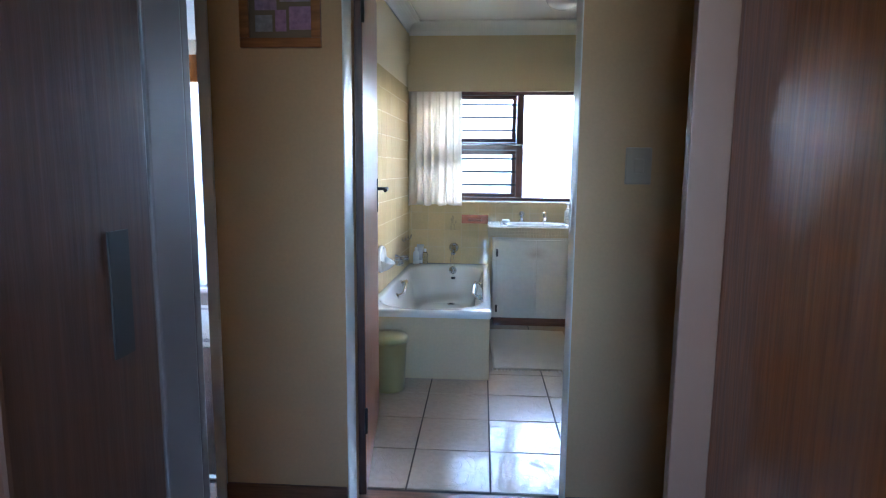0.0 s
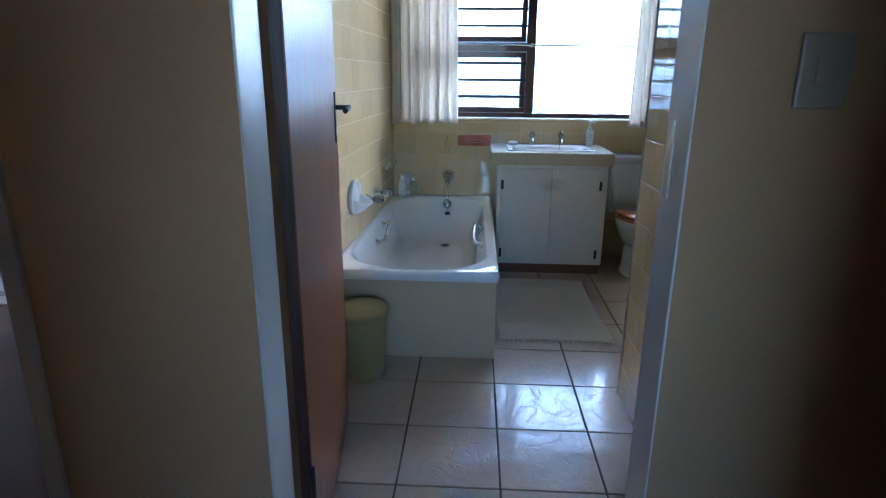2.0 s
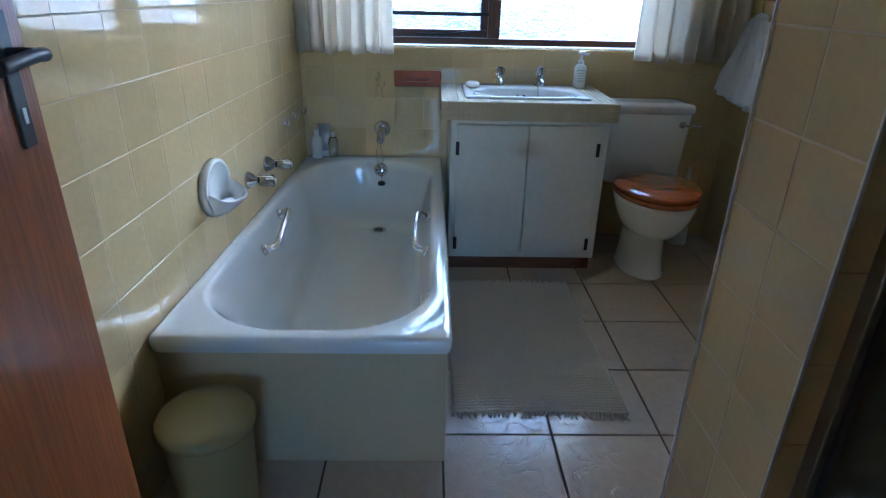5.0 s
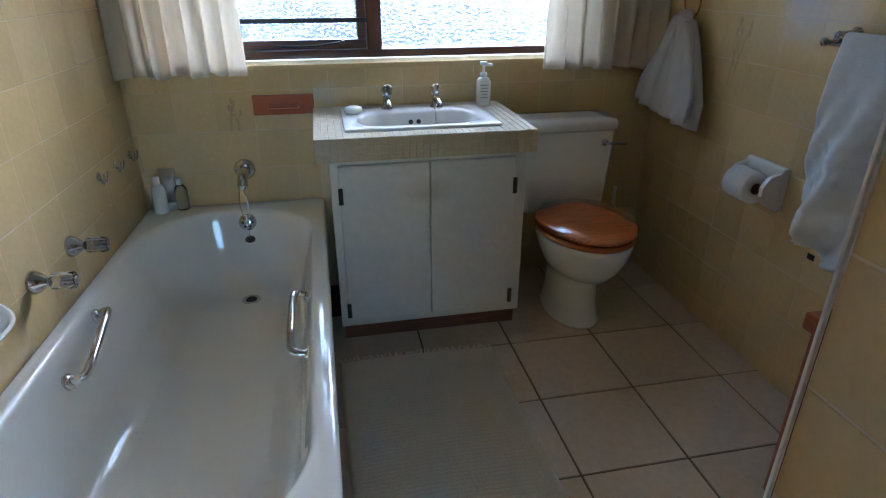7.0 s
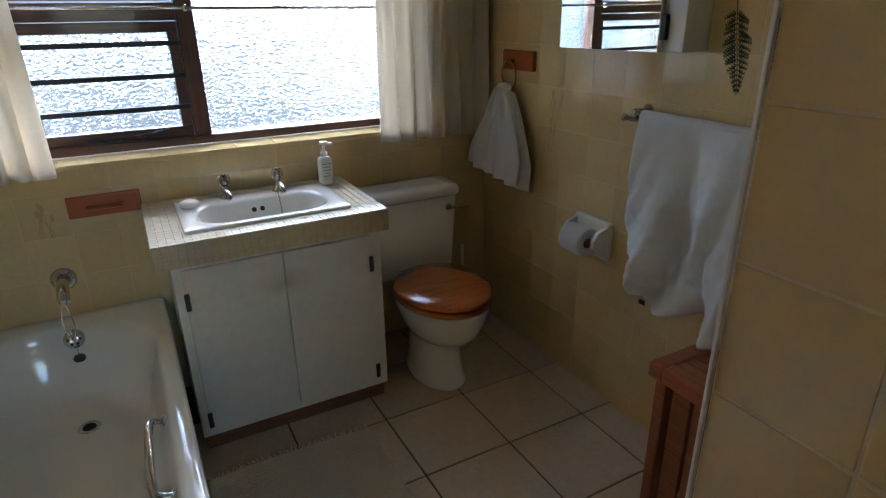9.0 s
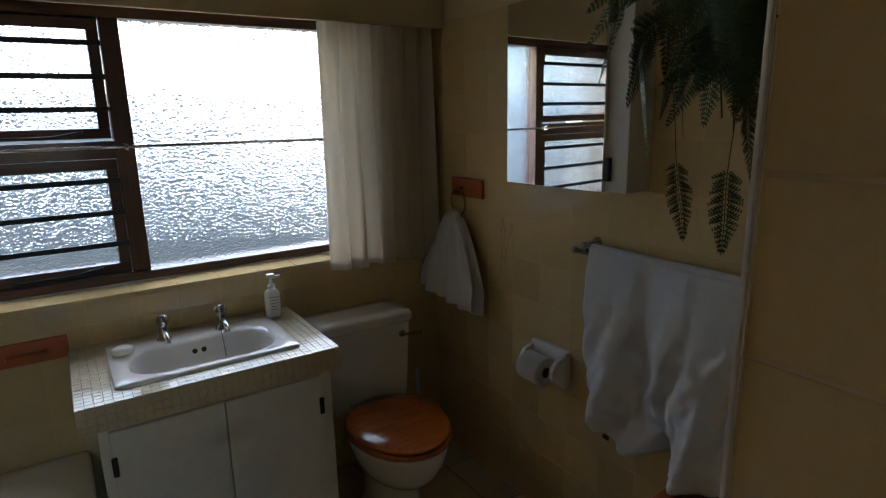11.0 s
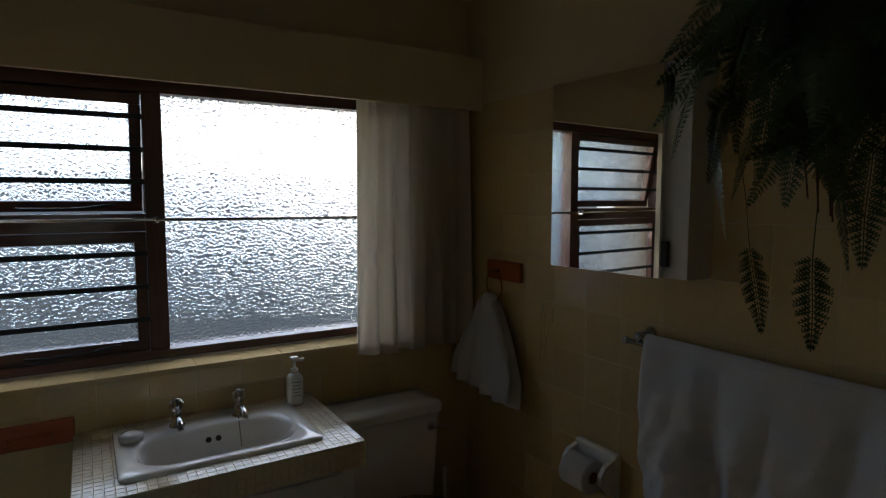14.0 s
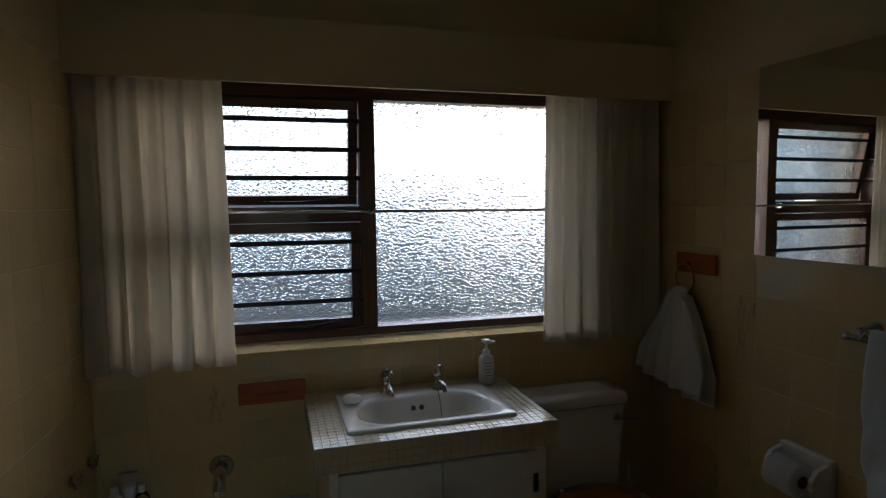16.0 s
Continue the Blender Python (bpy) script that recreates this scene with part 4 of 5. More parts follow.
pump = thing("pump_bottle", "white pump soap bottle on the vanity corner", "bottle", (0.815, 4.80, VZ))
m = Matrix.Translation((0.816, 4.81, VZ))
bm = bmesh.new()
loft(bm, [[m @ p for p in rrect(0, 0, a, b, 0.016, z, 5)] for a, b, z in ((0.026, 0.02, 0), (0.028, 0.022, 0.006), (0.028, 0.022, 0.095), (0.022, 0.019, 0.107), (0.013, 0.013, 0.112))], True, True)
body = part("body", bm, M_BOTTLE, pump)
bm = bmesh.new()
lathe(bm, [(0.0135, 0.112), (0.0135, 0.128), (0.006, 0.130), (0.0045, 0.155)], m, 18)
part("collar", bm, M_PLASTIC, pump)
bm = boxes((0.812, 0.852, 4.805, 4.816, VZ + 0.152, VZ + 0.162, 0.003))
box(bm, 0.803, 0.83, 4.799, 4.823, VZ + 0.158, VZ + 0.17, 0.003)
part("nozzle", bm, M_PLASTIC, pump)
M_LABEL = mat("grey_print", (0.30, 0.30, 0.28), 0.5)
for k, w in enumerate((0.018, 0.014, 0.016, 0.01, 0.015)):
    part("print_bar", boxes((0.816 - w, 0.816 + w, 4.7875, 4.788, VZ + 0.082 - k * 0.012, VZ + 0.085 - k * 0.012)), M_LABEL, pump, "grey printed line")
soap2 = thing("soap_bar", "round white soap bar on the basin edge", "soap", (0.31, 4.74, VZ + 0.01))
bm = bmesh.new()
lathe(bm, [(0.02, 0), (0.033, 0.006), (0.035, 0.014), (0.031, 0.024), (0.015, 0.028)], Matrix.Translation((0.292, 4.72, VZ + 0.009)), 24)
part("bar", bm, M_CERAMIC, soap2)

# ---- toilet ----
toilet = thing("toilet", "white ceramic close-coupled toilet with varnished wooden seat", "toilet", (1.13, 4.5, 0))
bm = bmesh.new()


def egg(cx, cy, hx, hf, hb, z, n=40):
    """An egg-shaped ring: hf towards the front (-y), hb to the back."""
    out = []
    for k in range(n):
        a = 2 * math.pi * k / n
        s = math.sin(a)
        out.append(Vector((cx + hx * math.cos(a), cy + (hb if s > 0 else hf) * s, z)))
    return out


TX = 1.135
loft(bm, [egg(TX, 4.50, 0.108, 0.17, 0.2, 0), egg(TX, 4.50, 0.108, 0.17, 0.2, 0.008), egg(TX, 4.50, 0.100, 0.16, 0.2, 0.016), egg(TX, 4.50, 0.094, 0.15, 0.19, 0.08), egg(TX, 4.50, 0.088, 0.142, 0.19, 0.17), egg(TX, 4.50, 0.090, 0.145, 0.19, 0.205), egg(TX, 4.49, 0.108, 0.17, 0.19, 0.218), egg(TX, 4.47, 0.122, 0.195, 0.2, 0.235), egg(TX, 4.46, 0.146, 0.22, 0.2, 0.275), egg(TX, 4.45, 0.166, 0.235, 0.21, 0.325), egg(TX, 4.45, 0.178, 0.245, 0.22, 0.372), egg(TX, 4.45, 0.178, 0.243, 0.22, 0.392), egg(TX, 4.45, 0.14, 0.2, 0.18, 0.394)], True, True)
part("pedestal", bm, M_CERAMIC, toilet)
bm = bmesh.new()
loft(bm, [egg(TX, 4.45, 0.184, 0.25, 0.2, 0.396), egg(TX, 4.45, 0.19, 0.256, 0.2, 0.403), egg(TX, 4.45, 0.19, 0.256, 0.2, 0.412), egg(TX, 4.45, 0.184, 0.25, 0.2, 0.418)], True, True)
part("seat", bm, M_SEAT, toilet, "orange-brown varnished wooden seat")
bm = bmesh.new()
loft(bm, [egg(TX, 4.45, 0.182, 0.248, 0.2, 0.421), egg(TX, 4.45, 0.188, 0.254, 0.2, 0.426), egg(TX, 4.45, 0.188, 0.254, 0.2, 0.434), egg(TX, 4.45, 0.178, 0.244, 0.19, 0.443), egg(TX, 4.45, 0.1, 0.15, 0.12, 0.449)], True, True)
part("lid", bm, M_SEAT, toilet, "orange-brown varnished wooden lid, closed")
for x in (TX - 0.07, TX + 0.07):
    bm = bmesh.new()
    tube(bm, [(x - 0.02, 4.655, 0.415), (x + 0.02, 4.655, 0.415)], 0.012, 12)
    part("hinge", bm, M_CHROME, toilet)
CX0, CX1, CY0 = 0.945, 1.37, 4.70
bm = bmesh.new()
ccx, ccy = (CX0 + CX1) / 2, (CY0 + YW - 0.01) / 2
loft(bm, [rrect(ccx, ccy, 0.18, 0.085, 0.03, 0.36, 6), rrect(ccx, ccy, 0.186, 0.095, 0.03, 0.375, 6), rrect(ccx, ccy, 0.205, 0.1, 0.03, 0.705, 6)], True, True)
part("cistern", bm, M_CERAMIC, toilet)
bm = bmesh.new()
loft(bm, [rrect(ccx, ccy, 0.212, 0.102, 0.03, 0.706, 6), rrect(ccx, ccy, 0.217, 0.106, 0.03, 0.714, 6), rrect(ccx, ccy, 0.217, 0.106, 0.03, 0.736, 6), rrect(ccx, ccy, 0.208, 0.098, 0.03, 0.75, 6), rrect(ccx, ccy, 0.15, 0.05, 0.03, 0.754, 6)], True, True)
part("cistern_lid", bm, M_CERAMIC, toilet)
bm = bmesh.new()
lathe(bm, [(0.016, 0), (0.016, 0.006), (0.009, 0.014)], Matrix.Translation((1.315, CY0 + 0.006, 0.655)) @ pose(0, 0, 0, 90, 0, 0), 18)
tube(bm, curve_pts([(1.315, CY0 - 0.01, 0.655), (1.35, CY0 - 0.02, 0.655), (1.40, CY0 - 0.018, 0.65)], 5), 0.006, 10)
part("flush_lever", bm, M_CHROME, toilet, "chrome flush lever")
bm = bmesh.new()
tube(bm, curve_pts([(0.955, 4.84, 0.37), (0.95, 4.85, 0.25), (0.94, 4.88, 0.2)], 5), 0.008, 10)
part("supply_pipe", bm, M_CHROME, toilet)
bru = thing("toilet_brush", "white plastic toilet brush behind the toilet", "brush", (1.36, 4.78, 0))
bm = bmesh.new()
lathe(bm, [(0.05, 0), (0.052, 0.006), (0.046, 0.10), (0.04, 0.105)], Matrix.Translation((1.44, 4.80, 0)), 24)
part("holder", bm, M_PLASTIC, bru)
bm = bmesh.new()
tube(bm, [(1.44, 4.80, 0.1), (1.44, 4.80, 0.42)], 0.008, 10)
part("handle", bm, M_PLASTIC, bru)

# ---- curtains ----
def curtain(name, x0, x1, y, z0, z1, folds, depth, label, material, seed, bottom_out=0.0, thick=0.0015, slant=0.0):
    """Gathered hanging cloth with uneven folds and a hemmed edge."""
    c = thing(name, label, "curtain", ((x0 + x1) / 2, y, z0))
    rnd = random.Random(seed)
    ph = [rnd.uniform(0, 6.28) for _ in range(6)]

    def fn(u, v):
        a = 2 * math.pi * folds * u
        w = math.sin(a + 0.7 * math.sin(2.1 * u * 6.28 + ph[0]) + 0.25 * v * math.sin(ph[1] + 9 * u)) + 0.35 * math.sin(2.3 * a + ph[2] + v) + 0.5 * math.sin(0.43 * a + ph[3])
        amp = depth * (0.35 + 0.65 * v) * (0.75 + 0.25 * math.sin(ph[4] + 7 * u))
        x = x0 + (x1 - x0) * u + 0.25 * depth * v * math.cos(a + ph[5]) + slant * v * (u - 0.5) * 2
        hem = 0.006 * math.sin(a * 0.5 + ph[1]) + 0.004 * math.sin(1.7 * a)
        return Vector((x, y - bottom_out * v + amp * w * 0.5, z1 + (z0 + hem * v - z1) * v))

    bm = bmesh.new()
    sheet(bm, fn, int(folds * 14), 26)
    part("cloth", bm, material, c, thick=thick)
    return c


curtain("curtain", XL + 0.02, -0.10, 4.862, 0.945, 1.985, 7, 0.068, "white gathered cotton curtain tied clear of the window", M_CURT, 3)
curtain("curtain", 1.09, 1.60, 4.862, 0.93, 1.985, 7, 0.068, "white gathered cotton curtain beside the window", M_CURT, 8, slant=0.0)

# ---- right wall ----
XW = 1.667
mc = thing("mirror_cabinet", "white wall cabinet with a mirror door", "cabinet", (1.6, 4.0, 1.31))
part("body", boxes((1.562, XW - T, 3.775, 4.268, 1.318, 1.905, 0.003)), M_CABINET, mc)
MDM = Matrix.Translation((1.56, 3.852, 0)) @ pose(0, 0, 0, 0, 0, 2.9) @ Matrix.Translation((-1.56, -3.852, 0))
bm = boxes((1.548, 1.56, 3.852, 4.268, 1.316, 1.905, 0.002))
bm.transform(MDM)
md = part("door", bm, M_CABINET, mc, "mirror-faced door")
bm = boxes((1.5445, 1.5478, 3.852, 4.268, 1.316, 1.905, 0.001, 1))
bm.transform(MDM)
part("mirror", bm, M_MIRROR, md, "bevel-edged mirror glass")
for z in (1.385, 1.83):
    part("hinge", boxes((1.545, 1.561, 3.83, 3.85, z - 0.035, z + 0.035, 0.004)), M_BLACK, mc, "dark hinge")

plq = thing("towel_ring", "terracotta wall plaque with a brass towel ring", "towel ring", (XW, 4.70, 1.2))
part("plaque", boxes((XW - T - 0.018, XW - T, 4.58, 4.80, 1.205, 1.285, 0.006, 3)), M_TERRA, plq)
bm = bmesh.new()
pts = [(XW - 0.045 - 0.004 * math.cos(a), 4.715 + 0.052 * math.sin(a), 1.185 + 0.058 * math.cos(a)) for a in [2 * math.pi * k / 32 for k in range(33)]]
tube(bm, pts, 0.0035, 8)
tube(bm, [(XW - T - 0.015, 4.715, 1.243), (XW - 0.05, 4.715, 1.243)], 0.006, 10)
M_BRASS = mat("brass", (0.55, 0.36, 0.14), 0.25, 1.0, vary=0.1, scale=20)
part("ring", bm, M_BRASS, plq, "thin brass ring")


def hand_towel():
    """A white towel pulled through the ring, spreading downwards."""
    t = thing("hand_towel", "white terry hand towel hanging from the ring", "towel", (XW - 0.08, 4.67, 0.7))
    rnd = random.Random(5)

    def fn(u, v, off, z1, side):
        spread = 0.03 + 0.15 * min(1, v * 1.35) ** 0.8
        s = (u - 0.5) * 2
        y = 4.712 + 0.012 * v + spread * s * 1.12
        x = XW - 0.075 - off * (0.4 + v) + 0.022 * math.sin(7.5 * s + side) * (1 - 0.45 * v) + 0.01 * math.sin(15 * s + 2 * side) - 0.03 * v
        return Vector((x, y, 1.142 + (z1 - 1.142) * v + 0.012 * s * side * v - 0.012 * (1 - abs(s)) * v - 0.03 * abs(s) ** 2 * (1 - v)))

    bm = bmesh.new()
    sheet(bm, lambda u, v: fn(u, v, 0.012, 0.77, 1), 40, 36)
    part("front_fall", bm, M_TOWEL, t, thick=0.006)
    bm = bmesh.new()
    sheet(bm, lambda u, v: fn(u, v, -0.018, 0.745, 2), 40, 36)
    part("back_fall", bm, M_TOWEL, t, thick=0.006)
    bm = bmesh.new()
    bmesh.ops.create_uvsphere(bm, u_segments=20, v_segments=10, radius=1, matrix=Matrix.Translation((XW - 0.07, 4.712, 1.135)) @ Matrix.Diagonal((0.03, 0.034, 0.022, 1)))
    for f in bm.faces:
        f.smooth = True
    part("fold", bm, M_TOWEL, t)


hand_towel()

rail = thing("towel_rail", "chrome wall towel rail", "towel rail", (XW, 3.6, 1.11))
bm = bmesh.new()
tube(bm, [(1.605, 3.10, 1.112), (1.605, 4.01, 1.104)], 0.0095, 14)
part("bar", bm, M_CHROME, rail)
for y in (3.965, 3.13):
    bm = bmesh.new()
    lathe(bm, [(0.02, 0), (0.02, 0.006), (0.010, 0.014), (0.009, 0.06)], Matrix.Translation((XW - T, y, 1.128)) @ pose(0, 0, 0, 0, -90, 0), 18)
    tube(bm, [(1.605, y, 1.134), (1.605, y, 1.108)], 0.0125, 12)
    part("bracket", bm, M_CHROME, rail)
    bm = bmesh.new()
for y in (4.01, 3.10):
    bm = bmesh.new()
    bmesh.ops.create_uvsphere(bm, u_segments=16, v_segments=8, radius=0.0125, matrix=Matrix.Translation((1.605, y, 1.104 if y > 3.5 else 1.112)))
    part("end_cap", bm, M_CHROME, rail)


def bath_towel():
    """A large towel over the rail, front fall longer, creased."""
    t = thing("bath_towel", "large white creased bath towel over the rail", "towel", (1.6, 3.57, 0.5))
    y0, y1 = 3.93, 3.235

    def fn(u, v, side):
        y = y0 + (y1 - y0) * u
        fold = 0.030 * math.sin(13 * u + 1.1 * math.sin(4 * v)) + 0.018 * math.sin(27 * u + 4 * v + side) + 0.006 * math.sin(51 * u + 9 * v) + 0.012 * noise.noise(Vector((u * 7, v * 5, side * 3.0))) + 0.012 * v * noise.noise(Vector((u * 19 + 2 * v, v * 12, 5.0 + side))) + 0.006 * noise.noise(Vector((u * 38, v * 26, 9.0)))
        fold += 0.02 * (0.5 - abs(noise.noise(Vector((u * 15 + v, v * 9, 3.0 + side))))) * min(1, 2 * v) + 0.055 * (0.5 - abs(noise.noise(Vector((u * 6 + 1.5 * v, v * 2.6, 7.0 + side))))) * min(1, 2.2 * v) + 0.018 * max(0, v - 0.72) / 0.28 * math.sin(22 * u + 14 * v)
        x = 1.605 - side * (0.014 + 0.022 * v) - fold * (0.06 + 1.15 * v ** 0.75) * (1 if side > 0 else 0.4) - side * 0.012 * v * v
        y += 0.012 * math.sin(5 * v + 0.6) * (1 - 2 * u) * v - 0.05 * v * (1 - u)
        bottom = (0.545 if side > 0 else 0.565) + 0.025 * u
        return Vector((x, y, 1.124 + (bottom - 1.124) * v + 0.016 * v * math.sin(6 * u + 1) + 0.012 * v * math.sin(17 * u) - 0.014 * abs(2 * u - 1) ** 4 * v))

    bm = bmesh.new()
    sheet(bm, lambda u, v: fn(u, v, 1), 90, 60)
    part("front_fall", bm, M_TOWEL, t, thick=0.006)
    bm = bmesh.new()
    sheet(bm, lambda u, v: fn(u, v, -1), 50, 30)
    part("back_fall", bm, M_TOWEL, t, thick=0.006)
    bm = bmesh.new()
    sheet(bm, lambda u, v: Vector((1.605 + 0.0145 * math.cos(math.pi * (1 - v)), y0 + (y1 - y0) * u, 1.122 + 0.013 * math.sin(math.pi * v))), 60, 8)
    part("top_fold", bm, M_TOWEL, t, thick=0.006)
    bm = boxes((1.566, 1.568, 3.80, 3.825, 0.508, 0.525))
    part("care_label", bm, M_BLACK, t, "tiny dark care label")


bath_towel()

tp = thing("toilet_roll_holder", "white ceramic wall toilet-roll holder", "roll holder", (XW, 4.08, 0.62))
part("back_plate", boxes((XW - T - 0.03, XW - T, 4.065, 4.255, 0.555, 0.705, 0.012, 3)), M_CERAMIC, tp)
for y in (4.077, 4.243):
    bm = bmesh.new()
    loft(bm, [[Vector((x, y + d, z)) for x, z in ((XW - 0.03, 0.57), (XW - 0.03, 0.69), (XW - 0.075, 0.675), (XW - 0.095, 0.645), (XW - 0.095, 0.615), (XW - 0.07, 0.585))] for d in (-0.008, 0.008)], True, True, False)
    part("arm", bm, M_CERAMIC, tp)
roll = thing("toilet_roll", "white toilet paper roll", "toilet roll", (XW - 0.09, 4.16, 0.57))
m = Matrix.Translation((XW - 0.088, 4.213, 0.628)) @ pose(0, 0, 0, 90, 0, 0)
bm = bmesh.new()
lathe(bm, [(0.02, 0), (0.054, 0), (0.055, 0.002), (0.055, 0.103), (0.054, 0.105), (0.02, 0.105), (0.02, 0)], m, 36, False)
part("paper", bm, M_TOWEL, roll)
bm = bmesh.new()
lathe(bm, [(0.019, -0.002), (0.019, 0.107)], m, 24, False)
part("core", bm, mat("brown_card", (0.25, 0.17, 0.1), 0.9), roll, "brown card core")

# slatted wooden stool
stool = thing("slatted_stool", "red-brown slatted timber bathroom stool", "stool", (1.45, 3.25, 0))
SX0, SX1, SY0, SY1, SZ = 1.265, 1.615, 3.05, 3.50, 0.56
for x in (SX0 + 0.018, SX1 - 0.05):
    for y in (SY0 + 0.018, SY1 - 0.05):
        part("leg", boxes((x, x + 0.035, y, y + 0.035, 0, SZ - 0.045, 0.004)), M_STOOL, stool)
part("rim", boxes((SX0, SX1, SY0, SY0 + 0.045, SZ - 0.045, SZ, 0.006), (SX0, SX1, SY1 - 0.045, SY1, SZ - 0.045, SZ, 0.006), (SX0, SX0 + 0.045, SY0 + 0.045, SY1 - 0.045, SZ - 0.045, SZ, 0.006), (SX1 - 0.045, SX1, SY0 + 0.045, SY1 - 0.045, SZ - 0.045, SZ, 0.006)), M_STOOL, stool)
for k in range(7):
    x = SX0 + 0.05 + k * (SX1 - SX0 - 0.10) / 7
    part("slat", boxes((x + 0.003, x + 0.037, SY0 + 0.045, SY1 - 0.045, SZ - 0.02, SZ - 0.006, 0.003)), M_STOOL, stool)
for k in range(5):
    y = SY0 + 0.062 + k * 0.066
    part("side_slat", boxes((SX0 + 0.026, SX0 + 0.038, y, y + 0.056, 0.08, SZ - 0.045, 0.003)), M_STOOL, stool)
    x = SX0 + 0.058 + k * 0.047
    part("side_slat", boxes((x, x + 0.038, SY1 - 0.038, SY1 - 0.026, 0.08, SZ - 0.045, 0.003)), M_STOOL, stool)
part("bottom_rail", boxes((SX0 + 0.024, SX0 + 0.04, SY0 + 0.05, SY1 - 0.05, 0.06, 0.10, 0.003), (SX0 + 0.05, SX1 - 0.05, SY1 - 0.04, SY1 - 0.024, 0.06, 0.10, 0.003)), M_STOOL, stool)

# ---- bath mat ----
bmat = thing("bath_mat", "cream woven cotton bath mat with fringed ends", "mat", (0.45, 3.8, 0))
MX0, MX1, MY0, MY1 = 0.172, 0.735, 3.385, 4.285
bm = bmesh.new()


def mat_fn(u, v):
    x = MX0 + (MX1 - MX0) * u + 0.006 * math.sin(5 * v + 1)
    y = MY0 + (MY1 - MY0) * v + 0.008 * math.sin(4 * u)
    rib = 0.0012 * math.sin(2 * math.pi * 60 * v) + (0.002 * math.sin(2 * math.pi * 60 * v) if v < 0.22 or v > 0.85 else 0)
    return Vector((x, y, 0.006 + rib + 0.002 * noise.noise(Vector((x * 9, y * 9, 0)))))


sheet(bm, mat_fn, 40, 240)
part("weave", bm, M_MAT, bmat, thick=0.007)
rnd = random.Random(4)
for end, s in ((MY0, -1), (MY1, 1)):
    bm = bmesh.new()
    for k in range(64):
        x = MX0 + 0.006 + (MX1 - MX0 - 0.012) * k / 63 + rnd.uniform(-0.003, 0.003)
        le, dx = rnd.uniform(0.015, 0.032), rnd.uniform(-0.014, 0.014)
        yy = end + 0.008 * math.sin(4 * (k / 63))
        tube(bm, [(x, yy - s * 0.004, 0.007), (x + dx * 0.4, yy + s * le * 0.5, 0.0055), (x + dx, yy + s * le, 0.003)], 0.0022, 5)
    tagged(part("fringe", bm, M_MAT, bmat, "short cotton fringe"), kind="stuff")

# pale green bin beside the bath
binn = thing("waste_bin", "pale green plastic bathroom bin beside the bath", "bin", (-0.43, 3.01, 0))
m = Matrix.Translation((-0.43, 3.01, 0))
bm = bmesh.new()
lathe(bm, [(0.088, 0), (0.092, 0.004), (0.104, 0.27), (0.106, 0.285)], m, 36)
part("bucket", bm, M_GREENP, binn)
bm = bmesh.new()
lathe(bm, [(0.113, 0.283), (0.115, 0.30), (0.108, 0.315), (0.06, 0.325), (0.02, 0.327)], m, 36)
part("lid", bm, M_GREENP, binn)

scale = thing("bathroom_scale", "white bathroom scale beside the shower wall", "scale", (0.99, 3.155, 0))
part("platform", boxes((0.85, 1.13, 3.02, 3.29, 0.012, 0.045, 0.01, 3)), M_PLASTIC, scale)
for x in (0.88, 1.10):
    for y in (3.05, 3.26):
        bm = bmesh.new()
        lathe(bm, [(0.012, 0), (0.012, 0.014)], Matrix.Translation((x, y, 0)), 12)
        part("foot", bm, M_RUBBER, scale)

# shower door
sd = thing("shower_door", "aluminium framed glass shower door", "shower door", (0.71, 2.27, 0.12))
for a, b in ((2.58, 2.618), (1.935, 1.965)):
    part("frame_upright", boxes((0.70, 0.735, a, b, 0.12, 1.95, 0.003)), M_ALU, sd)
part("frame_rail", boxes((0.70, 0.735, 1.965, 2.58, 0.121, 0.155, 0.003)), M_ALU, sd)
part("frame_rail", boxes((0.70, 0.735, 1.965, 2.58, 1.915, 1.95, 0.003)), M_ALU, sd)
part("pane", boxes((0.715, 0.72, 1.965, 2.58, 0.155, 1.915)), M_SHOWER, sd, "obscure shower glass")

# ceiling lamp
lamp = thing("ceiling_lamp", "round white opal ceiling lamp, off", "lamp", (0.62, 4.0, ZC))
bm = bmesh.new()
lathe(bm, [(0.09, 0), (0.09, -0.02), (0.07, -0.025)], Matrix.Translation((0.62, 4.0, ZC)), 32)
part("base", bm, M_PLASTIC, lamp)
bm = bmesh.new()
lathe(bm, [(0.08, -0.022), (0.115, -0.045), (0.12, -0.075), (0.10, -0.11), (0.05, -0.13), (0.005, -0.135)], Matrix.Translation((0.62, 4.0, ZC)), 36)
part("globe", bm, M_OPAL, lamp)

# ---- hanging fern ----
fern = thing("hanging_fern", "dense hanging fern with long drooping fronds", "plant", (1.42, 3.45, 1.3))
PC = Vector((1.40, 3.29, 2.06))
bm = bmesh.new()
lathe(bm, [(0.09, -0.13), (0.10, -0.128), (0.125, 0.0), (0.132, 0.01), (0.12, 0.012), (0.11, -0.02)], Matrix.Translation(PC), 28)
part("pot", bm, M_RUBBER, fern, "dark hanging pot")
for k in range(3):
    bm = bmesh.new()
    a = radians(120 * k + 20)
    tube(bm, [PC + Vector((0.12 * math.cos(a), 0.12 * math.sin(a), 0)), (PC.x, PC.y, ZC)], 0.0025, 6)
    part("hanger", bm, M_BLACK, fern)


